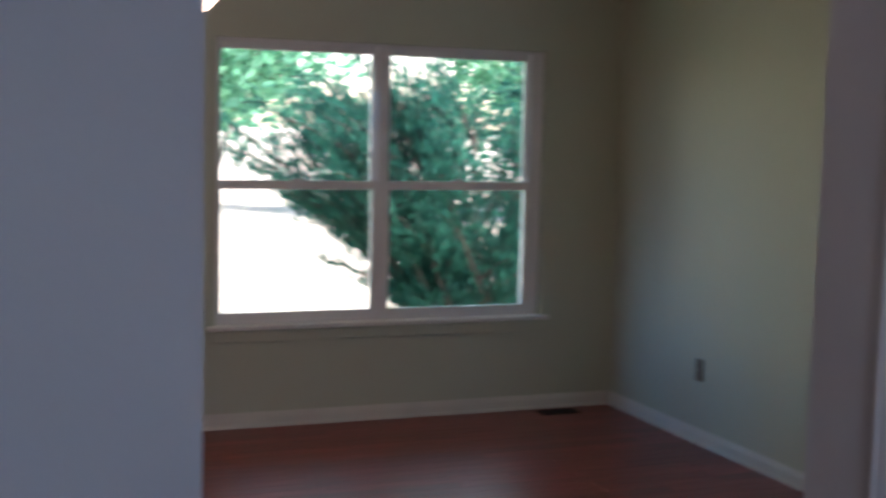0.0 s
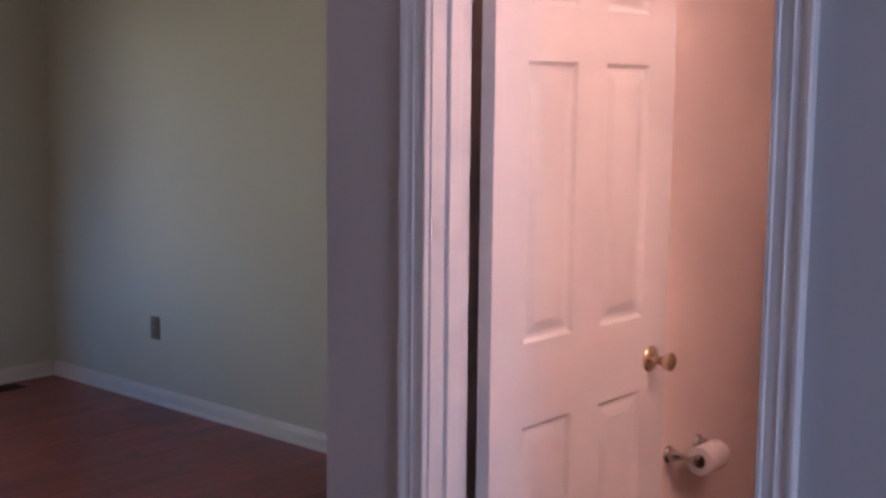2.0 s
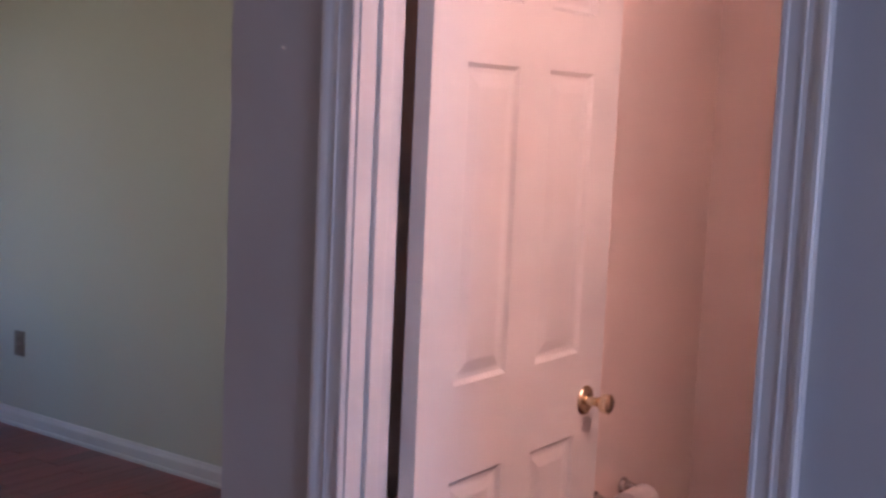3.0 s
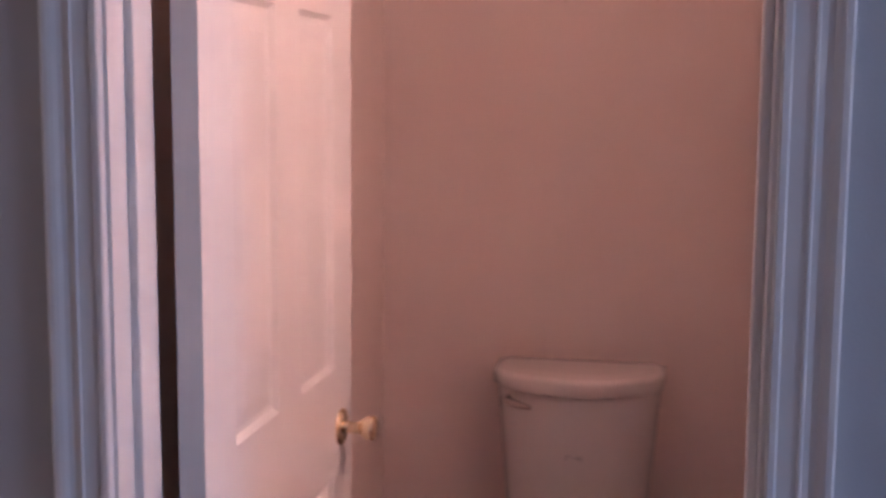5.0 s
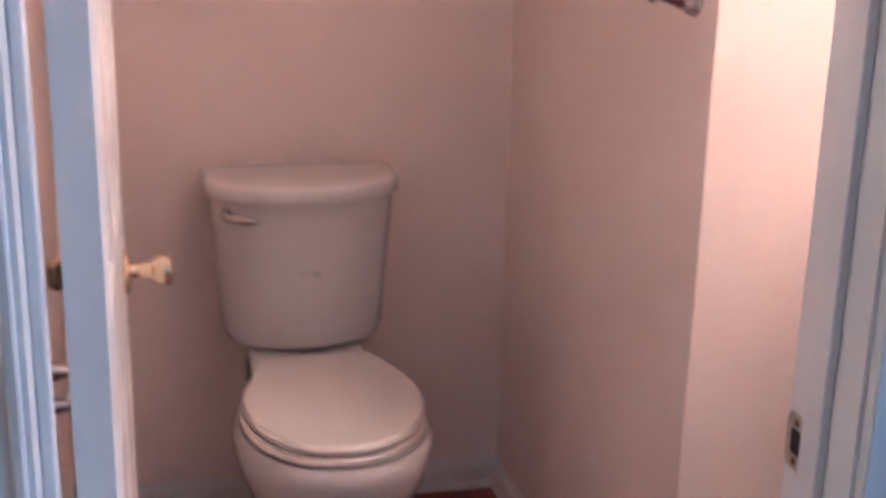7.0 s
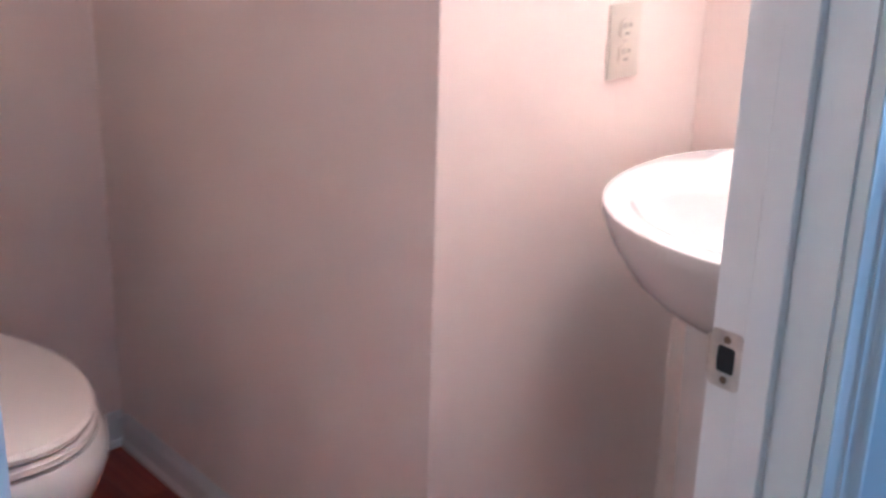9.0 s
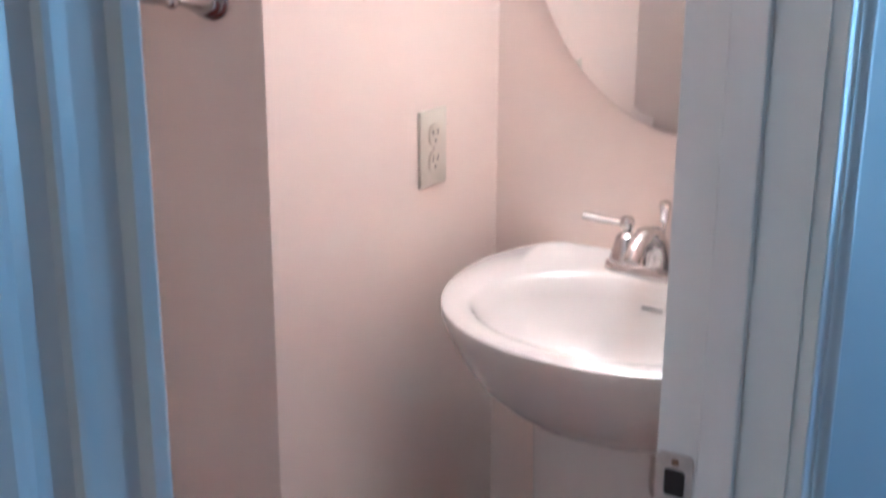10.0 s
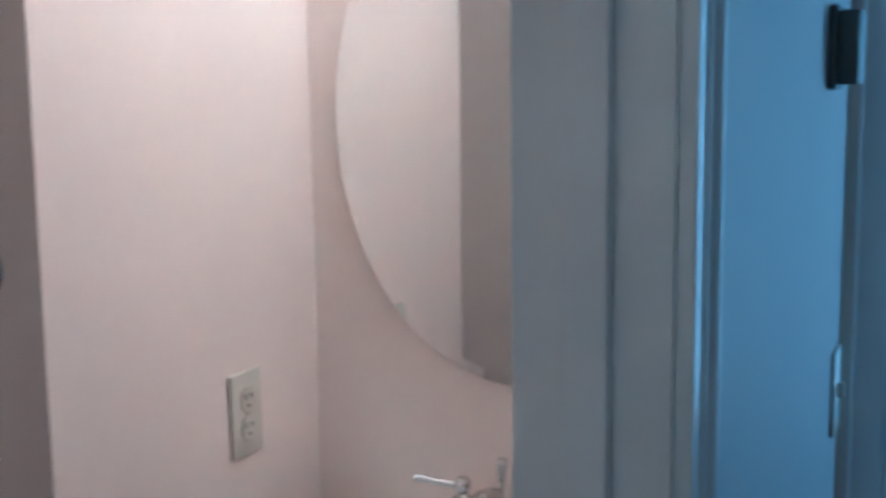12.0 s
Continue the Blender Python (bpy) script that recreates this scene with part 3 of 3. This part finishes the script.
toilet = thing("toilet", (TCX, 1.45, 0.0), "white two-piece toilet with closed lid", "toilet")
YB = B - 0.030
part("tank", loft([tank_ring(0.118, 1.560, YB, 0.461, 0.045), tank_ring(0.148, 1.525, YB, 0.466, 0.055), tank_ring(0.166, 1.502, YB, 0.480, 0.064), tank_ring(0.174, 1.494, YB, 0.504, 0.070), tank_ring(0.182, 1.486, YB, 0.62, 0.076), tank_ring(0.192, 1.478, YB, 0.74, 0.080), tank_ring(0.196, 1.475, YB, 0.794, 0.082)]), PORCELAIN, toilet)
lid = part("tank_lid", loft([tank_ring(0.197, 1.470, YB + 0.002, 0.7960, 0.084), tank_ring(0.2025, 1.460, YB + 0.006, 0.7975, 0.088), tank_ring(0.2045, 1.457, YB + 0.006, 0.801, 0.090), tank_ring(0.2055, 1.455, YB + 0.006, 0.826, 0.090), tank_ring(0.2035, 1.458, YB + 0.005, 0.8315, 0.089), tank_ring(0.199, 1.463, YB + 0.001, 0.8345, 0.087), tank_ring(0.180, 1.482, YB - 0.012, 0.8370, 0.076), tank_ring(0.120, 1.540, YB - 0.05, 0.8385, 0.040)]), PORCELAIN, toilet)
lev = part("flush_lever", join(
    revolve([(0.013, 0.0), (0.0135, 0.004), (0.010, 0.009), (0.0, 0.010)], Matrix.Translation((TCX - 0.158, 1.532, 0.768)) @ pose(0, 0, 0, 90), 16),
    tube([(TCX - 0.158, 1.530, 0.768), (TCX - 0.161, 1.514, 0.769), (TCX - 0.150, 1.502, 0.769), (TCX - 0.126, 1.492, 0.766), (TCX - 0.100, 1.482, 0.763)], [0.006, 0.0085, 0.0100, 0.0095, 0.004], 10)), CHROME, toilet, "chrome flush lever")
for x0, x1, z0, z1 in ((-0.016, -0.004, 0.653, 0.656), (-0.018, -0.014, 0.644, 0.654), (-0.001, 0.006, 0.648, 0.652), (0.009, 0.013, 0.645, 0.657), (0.013, 0.021, 0.646, 0.649), (0.018, 0.0215, 0.639, 0.655)):
    part("mark", boxes((TCX + x0, TCX + x1, 1.4825, 1.4870, z0, z1)), PRINT_SLOTSHADE, toilet, "small faded printed mark", smooth=False)
bowl = [(0.108, 0.130, 0.235, 0.0), (0.103, 0.125, 0.232, 0.02), (0.096, 0.112, 0.225, 0.10), (0.106, 0.112, 0.220, 0.18), (0.126, 0.140, 0.220, 0.225), (0.157, 0.186, 0.222, 0.275), (0.181, 0.222, 0.226, 0.33), (0.192, 0.243, 0.232, 0.375), (0.191, 0.245, 0.235, 0.410), (0.182, 0.236, 0.230, 0.424)]
part("bowl", loft([superring(BX, BYC, a, b, c, z, 44, 2.15) for a, b, c, z in bowl]), PORCELAIN, toilet)
part("tank_shelf", loft([tank_ring(h, yf, YB - 0.01, z, 0.008) for h, yf, z in ((0.085, 1.47, 0.30), (0.105, 1.46, 0.38), (0.122, 1.46, 0.43), (0.122, 1.52, 0.464))]), PORCELAIN, toilet)
part("seat", loft([seat_ring(a, b, 0.205, z) for a, b, z in ((0.172, 0.230, 0.428), (0.177, 0.236, 0.432), (0.177, 0.236, 0.443), (0.173, 0.231, 0.448))]), SEATPLASTIC, toilet)
part("seat_lid", loft([seat_ring(a, b, c, z) for a, b, c, z in ((0.160, 0.220, 0.200, 0.4530), (0.172, 0.238, 0.212, 0.4555), (0.174, 0.240, 0.214, 0.464), (0.169, 0.234, 0.209, 0.471), (0.140, 0.200, 0.175, 0.4745))]), SEATPLASTIC, toilet)
for sx in (-0.07, 0.07):
    part("seat_hinge", boxes((BX + sx - 0.022, BX + sx + 0.022, 1.470, 1.500, 0.430, 0.462), bevel=0.006), SEATPLASTIC, toilet)
for sx in (-0.085, 0.085):
    part("bolt_cap", revolve([(0.016, 0.0), (0.016, 0.008), (0.011, 0.018), (0.0, 0.021)], Matrix.Translation((BX + sx, 1.42, 0.0)), 14), PORCELAIN, toilet)

valve = thing("supply_valve", (0.289, 1.632, 0.0), "chrome shut-off valve with dark supply hose rising from the floor", "valve")
AT = Matrix.Translation((0.289, 1.632, 0.0))
part("escutcheon", revolve([(0.030, 0.0), (0.0285, 0.007), (0.013, 0.013), (0.0, 0.013)], AT, 20), CHROME, valve)
part("pipe", tube([(0.289, 1.632, 0.0), (0.289, 1.632, 0.03), (0.289, 1.632, 0.06)], 0.0075), CHROME, valve)
part("body", revolve([(0.0, 0.052), (0.012, 0.052), (0.0125, 0.085), (0.009, 0.092), (0.009, 0.108), (0.0, 0.110)], AT, 14), CHROME, valve)
part("handle", revolve([(0.0, 0.0), (0.006, 0.0), (0.006, 0.012), (0.017, 0.013), (0.019, 0.019), (0.016, 0.026), (0.0, 0.027)], Matrix.Translation((0.289, 1.620, 0.07)) @ pose(0, 0, 0, 90), 14), CHROME, valve)
part("hose", tube([(0.289, 1.632, 0.105), (0.286, 1.633, 0.20), (0.276, 1.636, 0.30), (0.276, 1.640, 0.40), (0.284, 1.645, 0.475)], 0.0065), GREYPLASTIC, valve, "dark braided supply hose")

# ---- basin on its pedestal ----
SY, RZ = 0.378, 0.848
SINK_D, SINK_H = 0.452, 0.272


def basin_ring(k, z, n=56, push=0.0, back=0.0):
    """A basin outline, flat along the wall and bowed to the room; k shrinks it, back draws it off the wall."""
    out = []
    for i in range(n):
        a = 2 * math.pi * i / n
        c, s = math.cos(a), math.sin(a)
        y = SY + SINK_H * k * math.copysign(abs(s) ** 0.92, s)
        if c < 0:
            x = M - 0.165 + 0.287 * k * -abs(c) ** 0.95 + push
        else:
            x = M - 0.165 + (0.1648 - back) * min(1.0, (abs(c) * 1.55)) + push
        out.append((x, y, z))
    return out


def oval(cx, rx, ry, z, n=56):
    return [(cx + rx * math.cos(2 * math.pi * i / n), SY + ry * math.sin(2 * math.pi * i / n), z) for i in range(n)]


basin = thing("pedestal_sink", (M - 0.22, SY, 0.0), "white porcelain pedestal basin against the wall", "sink")
BC = M - 0.255
rings = [basin_ring(0.36, 0.668, back=0.12), basin_ring(0.52, 0.682, back=0.09), basin_ring(0.70, 0.710, back=0.05), basin_ring(0.84, 0.748, back=0.02), basin_ring(0.935, 0.792), basin_ring(0.985, 0.825), basin_ring(1.0, 0.840), basin_ring(0.995, 0.849), basin_ring(0.975, 0.8525),
         oval(BC, 0.160, 0.212, 0.8510), oval(BC, 0.152, 0.203, 0.846), oval(BC, 0.140, 0.190, 0.822), oval(BC, 0.118, 0.160, 0.775), oval(BC, 0.080, 0.105, 0.738), oval(BC, 0.030, 0.032, 0.724)]
part("bowl", loft(rings), PORCELAIN, basin)
part("drain", revolve([(0.024, 0.0), (0.022, 0.003), (0.012, 0.002), (0.0, 0.002)], Matrix.Translation((BC, SY, 0.7245)), 20), CHROME, basin)
# solid grey bar: the shade inside the overflow opening is put into its colour
part("overflow", boxes((BC + 0.134, BC + 0.138, SY - 0.016, SY + 0.016, 0.812, 0.818)), PRINT_SLOTSHADE, basin, "overflow slot drawn as a bar painted shade grey")


def column(k, z):
    pts = [(-0.105, -0.045), (-0.105, 0.045), (-0.070, 0.118), (0.0, 0.132), (0.10, 0.132), (0.10, -0.132), (0.0, -0.132), (-0.070, -0.118)]
    return [(M - 0.195 + x * k, SY + y * k, z) for x, y in pts]


cb = loft([column(*q) for q in ((1.22, 0.0), (1.22, 0.03), (1.08, 0.06), (0.95, 0.14), (0.92, 0.40), (0.96, 0.60), (0.98, 0.705))])
bmesh.ops.bevel(cb, geom=[e for e in cb.edges if abs(e.verts[0].co.z - e.verts[1].co.z) > 0.015], offset=0.008, segments=3, affect="EDGES", profile=0.5)
part("pedestal", cb, PORCELAIN, basin)

tap = thing("faucet", (1.368, 0.394, RZ), "brushed chrome two-handle faucet on the basin ledge", "faucet")
FX, FY = 1.368, 0.394
part("base_plate", loft([superring(FX, FY, a, b, b, z, 32, 3.0) for a, b, z in ((0.026, 0.080, RZ), (0.027, 0.081, RZ + 0.004), (0.025, 0.079, RZ + 0.014), (0.020, 0.072, RZ + 0.020))]), CHROME, tap)
for k, side in enumerate((1, -1)):
    yy = FY + side * 0.050
    h = part("handle", revolve([(0.024, 0.016), (0.024, 0.022), (0.020, 0.035), (0.015, 0.055), (0.010, 0.058), (0.0075, 0.062), (0.0100, 0.067), (0.0115, 0.073), (0.0110, 0.079), (0.008, 0.084), (0.0, 0.086)], Matrix.Translation((FX, yy, RZ)), 20), CHROME, tap)
    part("lever", tube([(FX, yy, RZ + 0.073), (FX - 0.006, yy + side * 0.030, RZ + 0.075), (FX - 0.012, yy + side * 0.066, RZ + 0.079)], [0.0050, 0.0045, 0.0058], 10), CHROME, h, at=(0, 0, 0))
part("spout", tube([(FX, FY, RZ + 0.012), (FX - 0.004, FY, RZ + 0.045), (FX - 0.020, FY, RZ + 0.066), (FX - 0.050, FY, RZ + 0.074), (FX - 0.080, FY, RZ + 0.066), (FX - 0.096, FY, RZ + 0.048)], [0.021, 0.019, 0.0175, 0.0150, 0.0125, 0.0115], 16), CHROME, tap)
part("lift_rod", tube([(FX + 0.018, FY, RZ + 0.015), (FX + 0.018, FY, RZ + 0.060), (FX + 0.018, FY, RZ + 0.092)], 0.003, 8), CHROME, tap)
part("lift_knob", revolve([(0.0, 0.0), (0.006, 0.004), (0.007, 0.010), (0.0065, 0.018), (0.009, 0.026), (0.008, 0.034), (0.0, 0.038)], Matrix.Translation((FX + 0.018, FY, RZ + 0.076)), 14), CHROME, tap)

# ---- oval mirror ----
mir = thing("oval_mirror", (M, 0.390, 1.418), "large oval wall mirror hanging over the basin", "mirror")
MY, MZ, MA, MB = 0.386, 1.418, 0.277, 0.370


def moval(x, k, n=96):
    return [(x, MY + (MA + k) * math.cos(2 * math.pi * i / n), MZ + (MB + k) * math.sin(2 * math.pi * i / n)) for i in range(n)]


part("backing", loft([moval(M - 0.0005, -0.004), moval(M - 0.006, -0.002)]), GREYPLASTIC, mir)
part("glass", loft([moval(M - 0.0062, 0.0), moval(M - 0.0085, 0.0), moval(M - 0.0096, -0.014)]), MIRROR, mir, smooth=False)

# ---- lamp over the mirror ----
van = thing("vanity_light", (M, 0.35, 2.34), "brushed chrome three-shade vanity light above the mirror", "wall lamp")
part("back_plate", boxes((M - 0.025, M, 0.18, 0.52, 2.30, 2.38), bevel=0.006), CHROME, van)
for yy in (0.22, 0.35, 0.48):
    arm = part("arm", tube([(M - 0.02, yy, 2.34), (M - 0.07, yy, 2.36), (1.330, yy, 2.41)], 0.007, 10), CHROME, van)
    sh = part("shade", loft([[(1.330 + r * math.cos(2 * math.pi * i / 24), yy + r * math.sin(2 * math.pi * i / 24), z) for i in range(24)] for r, z in ((0.020, 2.415), (0.030, 2.40), (0.040, 2.37), (0.047, 2.32), (0.052, 2.28))], cap=False), BULB, van, "lit frosted glass shade")
    sh.visible_shadow = False

# ---- hall fittings ----
th = thing("thermostat", (1.545, 0.0, 1.50), "small dark thermostat box on the hall wall", "thermostat")
part("base", boxes((1.485, 1.568, -0.010, -0.0005, 1.448, 1.552), bevel=0.003), GREYPLASTIC, th)
part("cover", boxes((1.492, 1.560, -0.036, -0.010, 1.454, 1.546), bevel=0.004), GREYPLASTIC, th)
sw = thing("light_switch", (1.660, 0.0, 1.03), "pale light switch plate on the hall wall", "light switch")
part("plate", boxes((1.625, 1.695, -0.006, -0.0005, 0.965, 1.085), bevel=0.002), LIGHTPLASTIC, sw)
part("toggle", boxes((1.655, 1.665, -0.016, -0.006, 1.015, 1.037), bevel=0.002), LIGHTPLASTIC, sw)

# floor register
reg = thing("floor_register", (-4.215, 1.375, 0.0), "dark brown metal floor register by the window wall", "floor vent")
part("frame", boxes((-4.270, -4.160, 1.260, 1.275, 0.0, 0.005), (-4.270, -4.160, 1.475, 1.490, 0.0, 0.005), (-4.270, -4.258, 1.275, 1.475, 0.0, 0.005), (-4.172, -4.160, 1.275, 1.475, 0.0, 0.005)), VENTMETAL, reg, smooth=False)
# near-black sheet under the slats in place of the shade in the duct
part("backing", boxes((-4.258, -4.172, 1.275, 1.475, -0.003, 0.001)), DARK, reg, smooth=False)
slat = mesh_from("slat", boxes((-4.258, -4.172, -0.003, 0.003, 0.001, 0.0045)), VENTMETAL)
for i in range(12):
    s = new("slat", slat)
    s.parent = reg
    s.location = Vector((0, 1.290 + i * 0.0155, 0)) - reg.location

# hanging bowl lamp in the front room
bl = thing("bowl_lamp", (-2.30, -1.125, 2.02), "white glass bowl lamp hanging from the ceiling", "ceiling lamp")
m = Matrix.Translation((-2.30, -1.125, 0))
bowl_glass = part("bowl", revolve([(0.0, 1.925), (0.08, 1.932), (0.15, 1.958), (0.19, 2.000), (0.205, 2.040), (0.198, 2.043), (0.14, 1.975), (0.0, 1.94)], m, 36), BOWLGLASS, bl, "lit white glass bowl")
bowl_glass.visible_shadow = False
part("stem", tube([(-2.30, -1.125, 2.0), (-2.30, -1.125, 2.2), (-2.30, -1.125, CEIL)], 0.008), CHROME, bl)
part("canopy", revolve([(0.06, CEIL), (0.06, CEIL - 0.01), (0.02, CEIL - 0.03), (0, CEIL - 0.03)], m, 20), CHROME, bl)

# ---- outside ----
solid("ground", boxes((-900, 900, -900, 900, -0.60, -0.50)), GROUND, "pale sunlit ground outside the window", "ground")


def shrub(name, base, stems, material, count, size, box, label, seed, leaf=(0.05, 0.012), low=0.2, flare=0.0):
    """Stems with limbs, and a crown of many small sprays gathered in uneven clumps."""
    rnd = random.Random(seed)
    t = thing(name, base, label, "shrub" if "shrub" in name or "bush" in name else "tree", group="planting in the yard")
    bx, by, bz = base
    bm = bmesh.new()
    tips = []
    for i in range(stems):
        a = rnd.uniform(0, 6.28)
        r = rnd.uniform(0.2, 0.9)
        hgt = rnd.uniform(0.75, 1.0) * box[2]
        p0 = Vector((bx + 0.12 * math.cos(a), by + 0.12 * math.sin(a), bz))
        fan = 0.6 + 0.55 * flare
        p2 = Vector((bx + box[0] * r * math.cos(a) * fan, by + box[1] * r * math.sin(a) * fan, bz + hgt * (1 - 0.25 * flare * r * r)))
        p1 = p0.lerp(p2, 0.5) + Vector((rnd.uniform(-0.1, 0.1), rnd.uniform(-0.1, 0.1), 0.1))
        b = tube([p0, p0.lerp(p1, 0.5), p1, p1.lerp(p2, 0.5), p2], [0.032, 0.028, 0.021, 0.013, 0.004], 7)
        me = bpy.data.meshes.new("tmp")
        b.to_mesh(me)
        bm.from_mesh(me)
        bpy.data.meshes.remove(me)
        b.free()
        for k in range(16 if flare else 9):
            f = rnd.uniform(low, 1.0)
            q = p0.lerp(p1, f * 2) if f < 0.5 else p1.lerp(p2, f * 2 - 1)
            out = Vector((math.cos(a + rnd.uniform(-1.6, 1.6)), math.sin(a + rnd.uniform(-1.6, 1.6)), rnd.uniform(-0.05, 0.6) + 0.75 * flare))
            e = q + Vector((out.x * box[0], out.y * box[1], out.z * box[2] * 0.35)) * rnd.uniform(0.25, 0.6) * (1 - flare + flare * 1.15 * f)
            if flare:
                e = q.lerp(e, 0.55) + (p2 - p0).normalized() * rnd.uniform(0.15, 0.35)
            tips.append((q, e))
            b = tube([q, q.lerp(e, 0.5) + Vector((0, 0, 0.03)), e], [0.013, 0.009, 0.004], 5)
            b.to_mesh(me := bpy.data.meshes.new("tmp"))
            bm.from_mesh(me)
            bpy.data.meshes.remove(me)
            b.free()
    part("trunk", bm, BARK, t)
    verts, faces = [], []
    for i in range(count):
        q, e = rnd.choice(tips)
        f = rnd.uniform(0.15, 1.08)
        d = (e - q).normalized()
        c = q.lerp(e, f) + Vector((rnd.gauss(0, size), rnd.gauss(0, size), rnd.gauss(0, size * 0.7)))
        loose = 0.6 if not flare else 0.28
        go = d + Vector((rnd.gauss(0, loose), rnd.gauss(0, loose), rnd.gauss(0.15, loose * 0.85)))
        if flare:
            go += d.cross(Vector((0, 0, 1))).normalized() * rnd.choice((-0.4, 0.4)) + (c - Vector(base)).normalized() * 0.7
        go.normalize()
        side = go.cross(Vector((rnd.gauss(0, 1), rnd.gauss(0, 1), rnd.gauss(0, 1)))).normalized()
        ln, wd = leaf[0] * rnd.uniform(0.6, 1.4), leaf[1] * rnd.uniform(0.7, 1.3)
        k = len(verts)
        up = go.cross(side) * wd * 0.35
        verts += [c, c + go * ln * 0.45 + side * wd + up, c + go * ln, c + go * ln * 0.45 - side * wd + up]
        faces += [(k, k + 1, k + 2), (k, k + 2, k + 3)]
    me = bpy.data.meshes.new("crown")
    me.from_pydata([tuple(v) for v in verts], [], faces)
    me.materials.append(material)
    ob = new("crown", me)
    ob.parent = t
    ob.location = -Vector(base)
    tagged(ob, kind="stuff")
    return t


shrub("evergreen_shrub", (-7.0, 2.15, -0.5), 34, NEEDLES, 56000, 0.050, (1.2, 2.1, 2.4), "dense dark evergreen shrub close outside the window", 3, (0.095, 0.0085), 0.06, 0.72)
shrub("evergreen_shrub", (-8.6, 4.3, -0.5), 12, NEEDLES, 11000, 0.12, (1.4, 1.4, 2.7), "dense dark evergreen shrub farther along the house", 5, (0.10, 0.018))
shrub("leafy_tree", (-11.6, 0.3, -0.5), 12, LEAVES, 4800, 0.22, (2.2, 3.1, 4.6), "sunlit broad-leaved tree across the yard", 7, (0.16, 0.045), 0.52)
shrub("leafy_bush", (-9.4, -0.35, -0.5), 7, LEAVES, 1600, 0.12, (0.5, 0.7, 1.7), "thin light green bush in the sun", 9, (0.10, 0.03))
shrub("leafy_tree", (-26.0, 12.0, -0.5), 12, LEAVES, 8000, 0.4, (5.0, 6.0, 8.0), "sunlit tree at the far side of the yard", 11, (0.30, 0.10))
shrub("leafy_tree", (-30.0, 2.5, -0.5), 12, LEAVES, 8000, 0.5, (5.0, 6.5, 9.0), "sunlit tree at the far side of the yard", 12, (0.34, 0.12))

# ---- floor boards, laid along y ----
PW = 0.083
rnd = random.Random(21)
lengths = (0.6, 0.9, 1.2, 1.5)
shared = {}
for ln in lengths:
    g = 0.0006
    shared[ln] = mesh_from("floor_board", boxes((g, PW - g, g, ln - g, -0.008, 0.0), bevel=0.0008), WOODFLOOR)


def fill(x0, x1, y0, y1, singles):
    """Rows of boards over a rectangle: single objects, or one joined mesh."""
    verts, faces = [], []
    rows = max(1, round((x1 - x0) / PW))
    step = (x1 - x0) / rows
    for r in range(rows):
        y = y0
        while y < y1 - 1e-4:
            left = y1 - y
            fit = [q for q in lengths if q <= left + 1e-4]
            ln = rnd.choice(fit) if fit else left
            if singles and fit:
                ob = new("floor_board", shared[ln])
                ob.parent = floor
                ob.location = (x0 + r * step, y, 0)
            else:
                k, a, b = len(verts), x0 + r * step + 0.0006, x0 + (r + 1) * step - 0.0006
                verts += [(a, y + 0.0006, -0.008), (b, y + 0.0006, -0.008), (b, y + ln - 0.0006, -0.008), (a, y + ln - 0.0006, -0.008), (a, y + 0.0006, 0), (b, y + 0.0006, 0), (b, y + ln - 0.0006, 0), (a, y + ln - 0.0006, 0)]
                faces += [tuple(k + i for i in q) for q in ((4, 5, 6, 7), (0, 4, 7, 3), (1, 2, 6, 5), (0, 1, 5, 4), (3, 7, 6, 2))]
            y += ln
    return verts, faces


rest = [fill(WX, S, -1.20, GY, True), fill(WX, S - 0.12, HALL_S, -1.20, False), fill(S, HALL_E, HALL_S, 0.0, False), fill(XL, M, 0.0, B, False)]
verts, faces = [], []
for v, f in rest:
    faces += [tuple(i + len(verts) for i in q) for q in f]
    verts += v
me = bpy.data.meshes.new("floor_boards")
me.from_pydata(verts, [], faces)
me.materials.append(WOODFLOOR)
ob = new("floor_boards", me)
ob.parent = floor
tagged(ob, kind="stuff")
